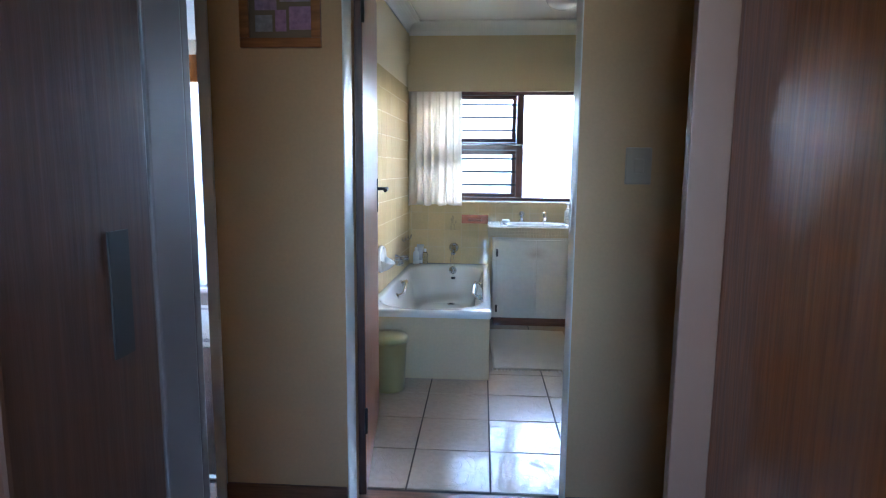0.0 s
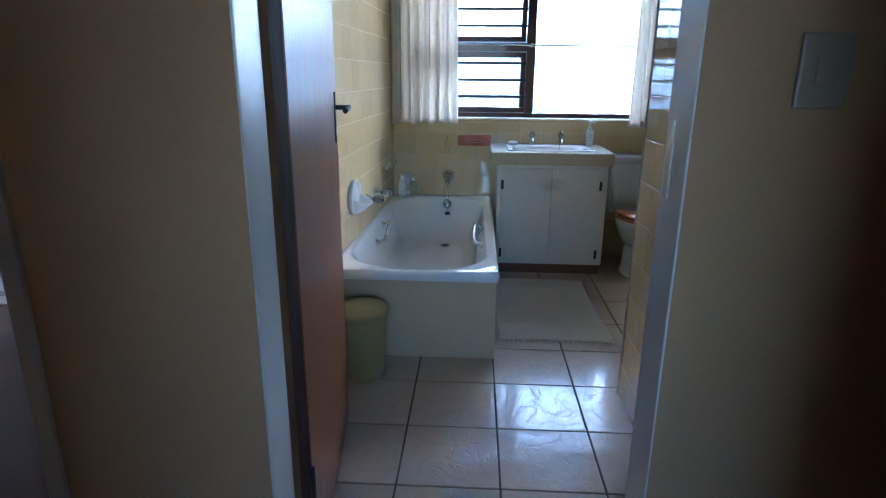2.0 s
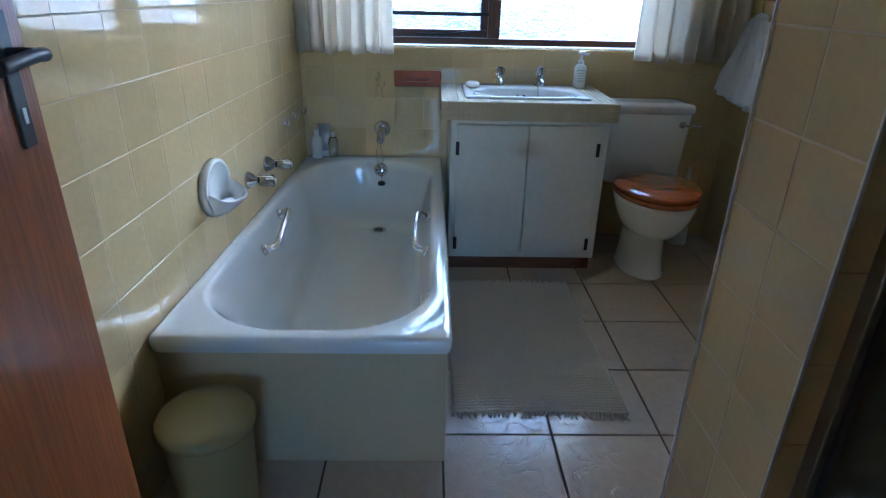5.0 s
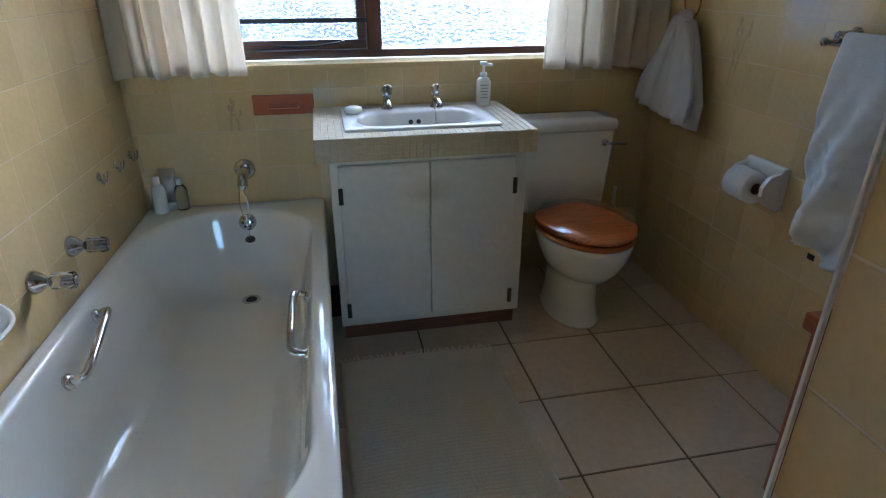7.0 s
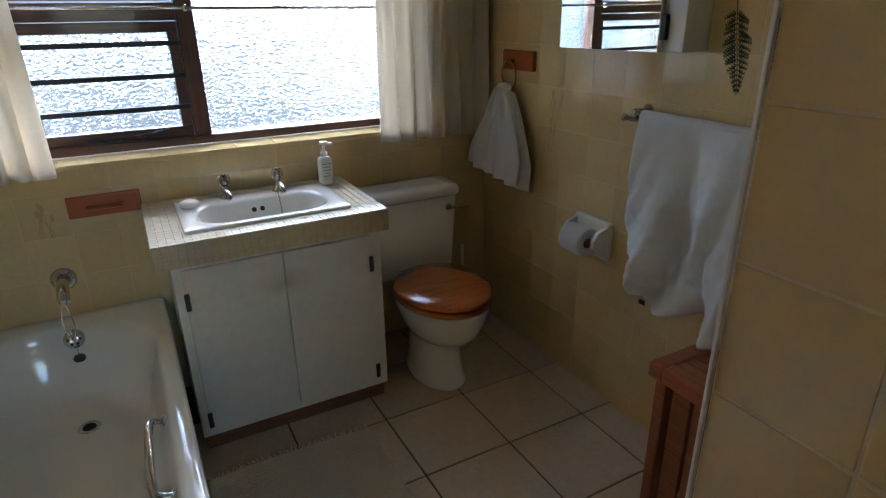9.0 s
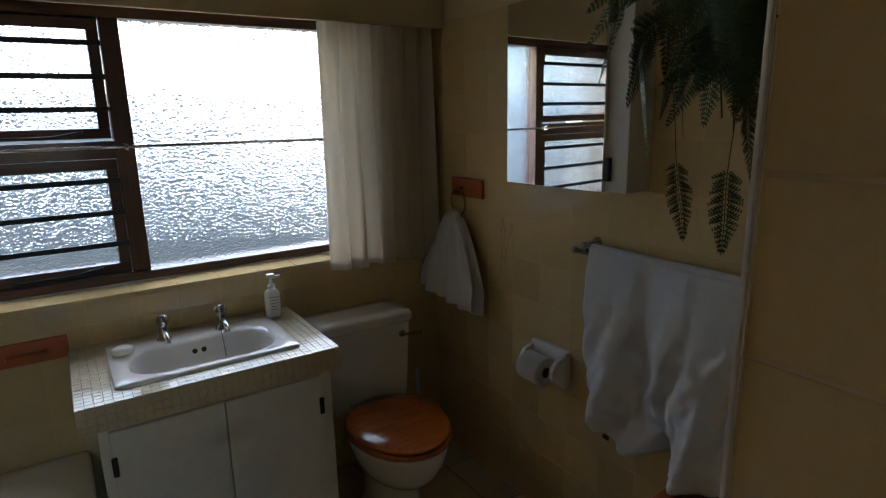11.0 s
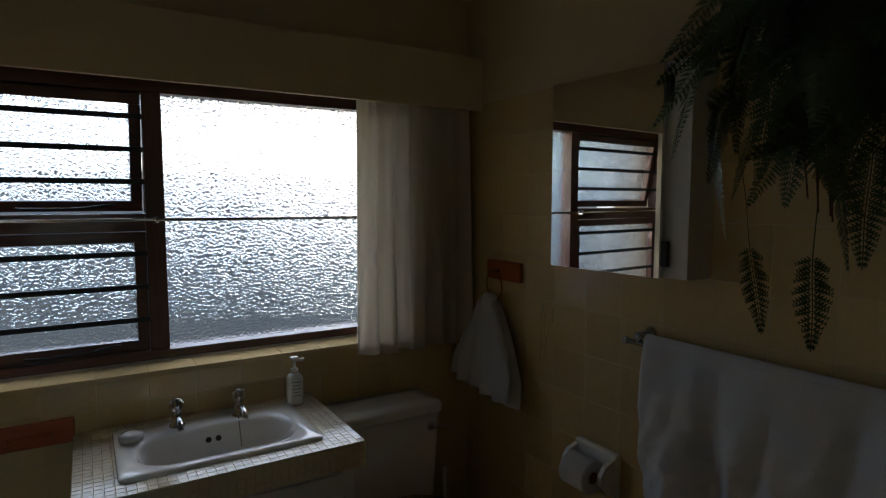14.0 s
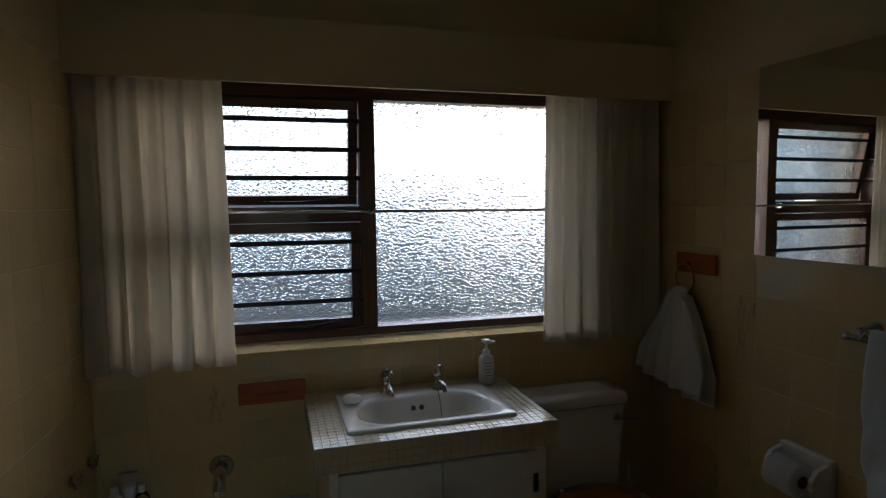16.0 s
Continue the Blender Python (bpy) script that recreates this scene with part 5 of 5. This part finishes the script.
def frond_mesh(seed, length, width, droop, twice, bare=0.3):
    """One arching frond: midrib and opposite, toothed leaflets that shrink to the tip."""
    rnd = random.Random(seed)
    verts, faces = [], []
    pts = []
    ang = rnd.uniform(0.75, 1.1)
    p = Vector((0, 0, 0))
    n = max(14, int(length / 0.0115))
    for i in range(n + 1):
        pts.append(p.copy())
        a = ang - (droop + 0.25) * min(1, (i / n) * (2.8 if bare < 0.5 else 4.2))
        p = p + Vector((math.cos(a), 0.05 * math.sin(i * 1.7 * 11.5 / n + seed), math.sin(a))) * (length / n)

    def leaf(base, d, side_v, le, wi):
        k = len(verts)
        nrm = d.cross(side_v) * 0.12 * wi
        verts.extend([base, base + d * le * 0.35 + side_v * wi, base + d * le, base + d * le * 0.45 - side_v * wi * 0.8 + nrm])
        faces.append((k, k + 1, k + 2, k + 3))

    for i in range(1, n):
        t = i / n
        env = 0.0 if t < bare else min(1.0, 0.55 + 4 * (t - bare)) * max(0.06, ((1 - t) / (1 - bare)) ** 0.8)
        if env == 0.0:
            k = len(verts)
            verts.extend([pts[i] + Vector((0, -0.0012, 0)), pts[i] + Vector((0, 0.0012, 0)), pts[i + 1] + Vector((0, 0.001, 0)), pts[i + 1] + Vector((0, -0.001, 0))])
            faces.append((k, k + 1, k + 2, k + 3))
            continue
        d = (pts[i + 1] - pts[i - 1]).normalized()
        s = Vector((0, 1, 0)).cross(d).cross(d).normalized()
        for sg in (-1, 1):
            le = width * env * rnd.uniform(0.85, 1.1)
            out = (s * sg + d * 0.45 + Vector((0, 0, rnd.uniform(-0.25, 0.1)))).normalized()
            if twice:
                leaf(pts[i], out, d, le, 0.0034)
                m = max(3, int(le / 0.0058))
                for q in range(m):
                    b = pts[i] + out * le * (q + 0.5) / m
                    w = (1 - q / m) * 0.5 + 0.35
                    for sg2 in (-1, 1):
                        dd = (out * 0.7 + d * sg2 * 0.8).normalized()
                        leaf(b, dd, out, 0.0115 * w * (0.6 + env), 0.0026)
            else:
                leaf(pts[i], out, d, le, 0.006)
        # midrib
        k = len(verts)
        verts.extend([pts[i] - s * 0.0012, pts[i] + s * 0.0012, pts[i + 1] + s * 0.001, pts[i + 1] - s * 0.001])
        faces.append((k, k + 1, k + 2, k + 3))
    me = bpy.data.meshes.new("frond")
    me.from_pydata(verts, [], faces)
    me.materials.append(M_FERN)
    return me


FR = [frond_mesh(11, 0.50, 0.08, 2.3, True, 0.25), frond_mesh(12, 0.66, 0.075, 2.35, True, 0.62), frond_mesh(13, 0.84, 0.06, 2.4, True, 0.78), frond_mesh(14, 0.40, 0.085, 2.1, True, 0.2), frond_mesh(15, 1.02, 0.06, 2.42, True, 0.8), frond_mesh(16, 0.24, 0.05, 1.7, True, 0.1), frond_mesh(17, 0.31, 0.06, 2.0, True, 0.15)]
rnd = random.Random(77)


def frond(me, at, tilt, lean, turn, size):
    """One frond set in the pot, turned back if it would reach past the cabinet."""
    o = new("frond", me)
    o.parent = fern
    o.matrix_parent_inverse = fern.matrix_world.inverted()
    o.matrix_world = Matrix.Translation(at) @ pose(0, 0, 0, tilt, lean, turn) @ Matrix.Scale(size, 4)
    if max((o.matrix_world @ v.co).y for v in me.vertices) > 3.72 or max((o.matrix_world @ v.co).x for v in me.vertices) > XR - 0.01:
        o.matrix_world = Matrix.Translation(PC) @ pose(0, 0, 0, 0, 0, 180 + rnd.uniform(-40, 40)) @ Matrix.Translation(-PC) @ o.matrix_world
    return o


for k in range(120):
    a = 360 * ((k * 0.618) % 1) + rnd.uniform(-12, 12)
    rr = rnd.uniform(0.02, 0.10)
    frond(FR[rnd.choice((0, 0, 1, 3, 3, 6, 6))], PC + Vector((rr * math.cos(radians(a)), rr * math.sin(radians(a)), rnd.uniform(-0.14, 0.03))), rnd.uniform(-28, 28), rnd.uniform(-22, 22), a, rnd.uniform(0.7, 1.0))
for k in range(110):
    a = rnd.uniform(0, 360)
    rr = rnd.uniform(0.08, 0.24)
    frond(FR[rnd.choice((5, 6, 3))], PC + Vector((rr * math.cos(radians(a)), rr * math.sin(radians(a)), rnd.uniform(-0.42, 0.02) * (1.2 - rr * 2))), rnd.uniform(-50, 50), rnd.uniform(-30, 40), a + rnd.uniform(-50, 50), rnd.uniform(0.6, 1.0))
for tx, ty, tz, fi, az in ((1.42, 3.485, 1.245, 2, 70), (1.40, 3.375, 1.235, 2, 40), (1.36, 3.30, 1.40, 1, 100), (1.42, 3.10, 1.30, 2, -60), (1.38, 3.00, 1.19, 4, -80)):
    rot = pose(0, 0, 0, rnd.uniform(-6, 6), 0, az)
    low = rot @ min((v.co for v in FR[fi].vertices), key=lambda c: c.z)
    o = new("frond", FR[fi])
    o.parent = fern
    o.matrix_parent_inverse = fern.matrix_world.inverted()
    o.matrix_world = Matrix.Translation(Vector((tx, ty, tz)) - low) @ rot
for k in range(14):
    bm = bmesh.new()
    a = rnd.uniform(0, 6.28)
    r1 = rnd.uniform(0.10, 0.17)
    d = Vector((math.cos(a), math.sin(a), 0))
    tube(bm, curve_pts([PC + d * 0.08, PC + d * r1 * 0.8 + Vector((0, 0, 0.05)), PC + d * r1 + Vector((0, 0, -0.2)), PC + d * (r1 - 0.03) + Vector((0, 0, -rnd.uniform(0.35, 0.6)))], 5), 0.0018, 5)
    part("runner", bm, M_FERNB, fern, "dry brown stem")

# ---- hall things ----
pic = thing("picture_frame", "pine-framed photo collage on the hall wall", "picture", (-0.56, YH, 1.63))
PX0, PX1, PZ0, PZ1 = -0.689, -0.428, 1.635, 1.963
part("frame", boxes((PX0, PX1, 1.678, 1.698, PZ0, PZ0 + 0.03, 0.004), (PX0, PX1, 1.678, 1.698, PZ1 - 0.03, PZ1, 0.004), (PX0, PX0 + 0.03, 1.678, 1.698, PZ0 + 0.03, PZ1 - 0.03, 0.004), (PX1 - 0.03, PX1, 1.678, 1.698, PZ0 + 0.03, PZ1 - 0.03, 0.004)), wood("pine_picture_frame", (0.34, 0.13, 0.03), 0.35, axis=0), pic)
part("mount", boxes((PX0 + 0.03, PX1 - 0.03, 1.688, 1.695, PZ0 + 0.03, PZ1 - 0.03)), mat("brown_mount_card", (0.22, 0.16, 0.10), 0.8), pic)
rnd = random.Random(9)
for k, (a, b, c, d) in enumerate(((0.02, 0.075, 0.02, 0.07), (0.085, 0.12, 0.02, 0.085), (0.13, 0.205, 0.025, 0.095), (0.02, 0.09, 0.085, 0.14), (0.10, 0.20, 0.11, 0.17), (0.02, 0.08, 0.155, 0.22), (0.09, 0.15, 0.185, 0.25))):
    part("photo", boxes((PX0 + 0.03 + a, PX0 + 0.03 + b, 1.6865, 1.6878, PZ0 + 0.03 + c, PZ0 + 0.03 + d)), mat("photo_print", (rnd.uniform(0.2, 0.45), rnd.uniform(0.22, 0.4), rnd.uniform(0.25, 0.45)), 0.3, vary=0.6, scale=60), pic)
sw = thing("light_switch", "beige plastic wall light switch", "switch", (0.58, YH, 1.2))
M_SWITCH = mat("beige_plastic", (0.42, 0.33, 0.23), 0.35, vary=0.05)
part("plate", boxes((0.537, 0.618, 1.69, 1.699, 1.215, 1.33, 0.004)), M_SWITCH, sw)
part("rocker", boxes((0.562, 0.593, 1.684, 1.690, 1.25, 1.295, 0.003)), M_SWITCH, sw)

# ---- bedroom seen through the hall ----
rug = thing("bedroom_rug", "off-white woven rug with grey border and fringe", "rug", (-2.9, 4.35, 0))
RX0, RX1, RY0, RY1 = -3.75, -1.35, 3.64, 4.84
part("field", boxes((RX0 + 0.18, RX1 - 0.18, RY0 + 0.18, RY1 - 0.18, 0, 0.013)), M_RUG, rug)
part("inner_border", boxes((RX0 + 0.11, RX1 - 0.11, RY0 + 0.11, RY1 - 0.11, 0, 0.0115)), M_RUGB, rug, "grey band")
part("outer_border", boxes((RX0, RX1, RY0, RY1, 0, 0.010)), M_RUG, rug)
bm = bmesh.new()
rnd = random.Random(6)
for k in range(70):
    y = RY0 + (RY1 - RY0) * k / 69
    tube(bm, [(RX0, y, 0.006), (RX0 - rnd.uniform(0.05, 0.08), y + rnd.uniform(-0.015, 0.015), 0.003)], 0.003, 5)
tagged(part("fringe", bm, M_RUG, rug), kind="stuff")


def spindle_chair(x, y, turn):
    """A pine spindle-back kitchen chair."""
    c = thing("spindle_chair", "honey pine spindle-back chair with turned legs", "chair", (x, y, 0))
    m = pose(x, y, 0, 0, 0, turn)

    def pt(bm, name):
        bm.transform(m)
        return part(name, bm, M_PINE, c)

    bm = bmesh.new()
    loft(bm, [rrect(0, 0, 0.19, 0.19, 0.08, 0.425, 6), rrect(0, 0, 0.205, 0.205, 0.09, 0.435, 6), rrect(0, 0, 0.205, 0.205, 0.09, 0.45, 6), rrect(0, 0, 0.195, 0.195, 0.09, 0.46, 6)], True, True)
    pt(bm, "seat")
    for sx in (-1, 1):
        for sy in (-1, 1):
            bm = bmesh.new()
            tube(bm, curve_pts([(0.13 * sx, 0.13 * sy, 0.43), (0.165 * sx, 0.165 * sy, 0.24), (0.21 * sx, 0.21 * sy, 0.0)], 5), 0.018, 12)
            pt(bm, "leg")
    for sx in (-1, 1):
        bm = bmesh.new()
        tube(bm, [(0.178 * sx, -0.178, 0.18), (0.178 * sx, 0.178, 0.18)], 0.01, 10)
        pt(bm, "stretcher")
    bm = bmesh.new()
    tube(bm, [(-0.178, 0, 0.18), (0.178, 0, 0.18)], 0.01, 10)
    pt(bm, "stretcher")
    for k in range(6):
        bm = bmesh.new()
        u = -1 + 2 * k / 5
        tube(bm, [(0.15 * u, 0.17 - 0.03 * abs(u), 0.455), (0.2 * u, 0.25 - 0.05 * abs(u), 0.87)], 0.0085 if 0 < k < 5 else 0.013, 10)
        pt(bm, "spindle")
    bm = bmesh.new()
    tube(bm, curve_pts([(-0.24, 0.18, 0.88), (-0.1, 0.25, 0.885), (0.1, 0.25, 0.885), (0.24, 0.18, 0.88)], 6), 0.017, 10)
    pt(bm, "top_rail")
    return c


spindle_chair(-3.42, 4.82, 35)
curtain("blue_curtain", -4.15, -3.14, 5.42, 0.03, 2.06, 9, 0.09, "bright blue floor-length bedroom curtain", M_BLUE, 21)
curtain("lace_curtain", -3.3, -1.6, 5.50, 0.06, 2.08, 12, 0.04, "sheer white lace curtain at the bedroom window", M_SHEER, 22)
bp = thing("bedroom_pelmet", "pine timber pelmet above the bedroom window", "pelmet", (-2.9, 5.35, 2.06))
part("board", boxes((-4.3, -1.3, 5.33, 5.355, 2.05, 2.30, 0.003)), M_PINE, bp)
for x in (-4.3, -1.32):
    part("return", boxes((x, x + 0.02, 5.355, 5.6, 2.05, 2.30)), M_PINE, bp)
window_2 = thing("window_2", "white louvred bedroom window", "window", (-2.4, 5.66, 0.1), kind="structure")
part("frame", boxes((-3.3, -1.5, 5.64, 5.70, 0.0, 0.05), (-3.3, -1.5, 5.64, 5.70, 2.15, 2.2), (-3.3, -3.25, 5.64, 5.70, 0.05, 2.15), (-1.55, -1.5, 5.64, 5.70, 0.05, 2.15), (-2.43, -2.37, 5.64, 5.70, 0.05, 2.15)), M_WHITEP, window_2)
for k in range(9):
    part("bar", boxes((-3.25, -1.55, 5.655, 5.667, 0.25 + k * 0.21, 0.264 + k * 0.21)), M_WHITEP, window_2)

case = thing("bookcase", "low timber bookcase filled with books and discs", "bookcase", (-4.6, 5.1, 0))
part("side", boxes((-4.9, -4.875, 5.06, 5.27, 0, 1.12)), M_SKIRT, case)
part("side", boxes((-3.865, -3.84, 5.06, 5.27, 0, 1.12)), M_SKIRT, case)
part("back", boxes((-4.875, -3.865, 5.255, 5.27, 0, 1.12)), M_SKIRT, case)
for z in (0.03, 0.4, 0.76, 1.10):
    part("shelf", boxes((-4.875, -3.865, 5.06, 5.255, z, z + 0.022)), M_SKIRT, case)
rnd = random.Random(31)
BOOKM = [mat("book_cover", c, 0.5, vary=0.2, scale=20) for c in ((0.35, 0.34, 0.3), (0.12, 0.14, 0.2), (0.3, 0.12, 0.08), (0.5, 0.48, 0.42), (0.08, 0.1, 0.08))]
for z in (0.052, 0.422, 0.782):
    x = -4.86
    while x < -3.90:
        w, h = rnd.uniform(0.018, 0.04), rnd.uniform(0.19, 0.27)
        b = thing("book", "upright book on the shelf", "book", (x, 5.1, z), group="books in the bookcase")
        part("cover", boxes((x, x + w - 0.002, 5.075, 5.22, z, z + h, 0.002, 1)), rnd.choice(BOOKM), b)
        x += w
chest = thing("timber_chest", "dark brown low timber chest beside the doorway", "chest", (-2.1, 2.6, 0))
part("body", boxes((-2.9, -1.88, 2.34, 2.59, 0.05, 0.56, 0.004)), M_DOORW, chest)
part("lid", boxes((-2.92, -1.865, 2.325, 2.60, 0.56, 0.59, 0.005)), M_DOORW, chest)
part("plinth", boxes((-2.92, -1.865, 2.33, 2.60, 0, 0.05, 0.004)), M_DOORW, chest)

# ---- tiles, piece by piece ----
P = 0.1525
ZT = 1.927
JZ = 1.012
M_FLOOR = plane_m((0, 0, -0.004), (1, 0, 0), (0, 1, 0))
tile_field(floor, M_FLOOR, XL - 0.1, XR, 1.94, YW, 0.142, 2.62, 0.335, 0.007, 0.005, 0.0015, M_FTILE, ((XL - 0.1, 0.142, 3.29, YW), (0.142, 0.812, 4.63, YW)))
tile_field(floor_hall, plane_m((0, 0, -0.002), (1, 0, 0), (0, 1, 0)), -1.0, 1.0, 0.5, 1.85, 0.1, 0.6, 0.26, 0.003, 0.004, 0.001, M_PARQ, name="parquet_block")
tile_field(wall_left, plane_m((XL, 0, 0), (0, 1, 0), (0, 0, 1)), YD, YW, 0.0, ZT, 3.413, 1.028, 0.165, 0.0018, T, 0.0014, M_TILE, ((3.2, YW, 0.0, 0.38),), pitch_v=P)
tile_field(wall_window, plane_m((0, YW, 0), (1, 0, 0), (0, 0, 1)), XL, XR, 0.0, ZT, 0.063, 0.878, 0.1475, 0.0018, T, 0.0014, M_TILE, ((WX0, WX1, WZ0 - 0.012, WZ1), (-0.57, 0.15, 0.0, 0.38), (0.15, 0.89, 0.0, 0.80)), pitch_v=P)
tile_field(sill, plane_m((0, 0, WZ0 + 0.0045), (1, 0, 0), (0, 1, 0)), WX0 + 0.01, WX1 - 0.01, YW - 0.02, 5.022, 0.063, 4.0, 0.1475, 0.0025, 0.003, 0.001, M_TILE, pitch_v=5.0)
tile_field(wall_right, plane_m((XR, 0, 0), (0, -1, 0), (0, 0, 1)), -YW, -2.92, 0.0, ZT, -4.045, JZ, 0.1535, 0.0018, T, 0.0014, M_TILE)
tile_field(wall_shower, plane_m((0, 2.905, 0), (-1, 0, 0), (0, 0, 1)), -XR, -PX, 0.0, 2.2, -0.80, JZ, P, 0.0018, T, 0.0014, M_TILE)
tile_field(wall_pier, plane_m((PX, 0, 0), (0, -1, 0), (0, 0, 1)), -2.905, -2.61, 0.0, 2.35, -2.757, 1.048, P, 0.0035, T, 0.0012, M_TILE)
tile_field(wall_pier, plane_m((PX, 2.61, 0), (1, 0, 0), (0, 0, 1)), 0.0, 0.05, 0.12, 1.95, 0.0, 1.048, P, 0.0016, T, 0.0005, M_TILE)
tile_field(kerb, plane_m((PX, 0, 0), (0, -1, 0), (0, 0, 1)), -2.62, -YD, 0.0, 0.12, -2.78, 0.0, P, 0.0018, T, 0.0014, M_TILE)
tile_field(kerb, plane_m((PX, 0, 0.12), (1, 0, 0), (0, 1, 0)), 0.0, 0.05, YD, 2.62, 0.0, 2.62, P, 0.0018, T, 0.0014, M_TILE)
tile_field(side_panel, plane_m((BX1 - 0.014, 0, 0), (0, 1, 0), (0, 0, 1)), BY0 + 0.04, 4.40, 0.0, BZ - 0.032, 3.2, 0.0, P, 0.0018, T, 0.0014, M_TILE)

part("grout_bed", boxes((PX - T + 0.0006, PX + 0.001, 2.612, 2.904, 0.0, 2.349)), M_GROUT, wall_pier, "pale grout bed")
part("grout_bed", boxes((XL - 0.001, XL + T - 0.0006, YD + 0.001, YW - 0.001, 0.0, ZT - 0.001)), M_GROUT, wall_left, "pale grout bed")
part("grout_bed", boxes((XL, XR, YW - T + 0.0006, YW + 0.001, 0.39, WZ0 - 0.014), (XL, WX0 - 0.001, YW - T + 0.0006, YW + 0.001, WZ0 - 0.014, ZT - 0.001), (WX1 + 0.001, XR, YW - T + 0.0006, YW + 0.001, WZ0 - 0.014, ZT - 0.001)), M_GROUT, wall_window, "pale grout bed")
part("grout_bed", boxes((XR - T + 0.0006, XR + 0.001, 2.922, YW - 0.001, 0.0, ZT - 0.001)), M_GROUT, wall_right, "pale grout bed")

# white metal edge trims on the tiled corners
solid("tile_trim", boxes((PX - 0.008, PX - 0.002, 2.9055, 2.9105, 0, 2.35, 0.0015)), M_WHITEP, "thin white tile edge trim", "trim", "structure")
solid("tile_trim", boxes((PX - 0.008, PX - 0.002, 2.6025, 2.6075, 0.12, 2.0, 0.0015)), M_WHITEP, "thin white tile edge trim", "trim", "structure")


def reeds(parent, m, seed):
    """A printed spray of reeds on one tile, in the tile's plane."""
    r = random.Random(seed)
    bm = bmesh.new()
    for k in range(7):
        x0, lean, h = r.uniform(-0.025, 0.025), r.uniform(-0.03, 0.03), r.uniform(0.07, 0.125)
        pts = [Vector((x0 + lean * t * t, -0.065 + h * t, 0.0004)) for t in (0, 0.33, 0.66, 1)]
        for a, b in zip(pts, pts[1:]):
            w = 0.0012
            vs = [bm.verts.new(m @ (p + Vector((s * w, 0, 0)))) for p, s in ((a, -1), (a, 1), (b, 1), (b, -1))]
            bm.faces.new(vs)
        q = pts[-1]
        vs = [bm.verts.new(m @ (q + Vector((0.005 * math.cos(a), 0.014 * math.sin(a) - 0.004, 0.0001)))) for a in [2 * math.pi * i / 10 for i in range(10)]]
        bm.faces.new(vs)
    ob = part("reed_print", bm, M_MOTIF, parent, "printed brown reed spray on a tile")
    return ob


reeds(wall_window, plane_m((-0.16, YW - T, 0.79), (1, 0, 0), (0, 0, 1)), 1)
reeds(wall_right, plane_m((XR - T, 4.41, 1.10), (0, -1, 0), (0, 0, 1)), 2)
reeds(wall_right, plane_m((XR - T, 4.41, 0.985), (0, -1, 0), (0, 0, 1)), 3)

# the left wall runs a little askew, with all that is fixed to it
LEAN = Matrix.Translation((XL, 4.05, 0)) @ pose(0, 0, 0, 0, 0, -2.29) @ Matrix.Translation((-XL, -4.05, 0))
RIGHT = Matrix.Translation((0.22, 2.7, 1.5)) @ Matrix.Scale(0.973, 4) @ Matrix.Translation((-0.22, -2.7, -1.5))
bpy.context.view_layer.update()
for ob in [o for o in scene.objects if o.parent is None]:
    kind = ob.name.split(".")[0]
    if ob in (wall_left, cornice_left) or kind in ("bath_tap", "soap_holder", "wall_hook") or ob is soap:
        ob.matrix_world = LEAN @ ob.matrix_world
    if kind in ("mirror_cabinet", "towel_ring", "hand_towel", "towel_rail", "bath_towel", "toilet_roll_holder", "toilet_roll"):
        ob.matrix_world = RIGHT @ ob.matrix_world
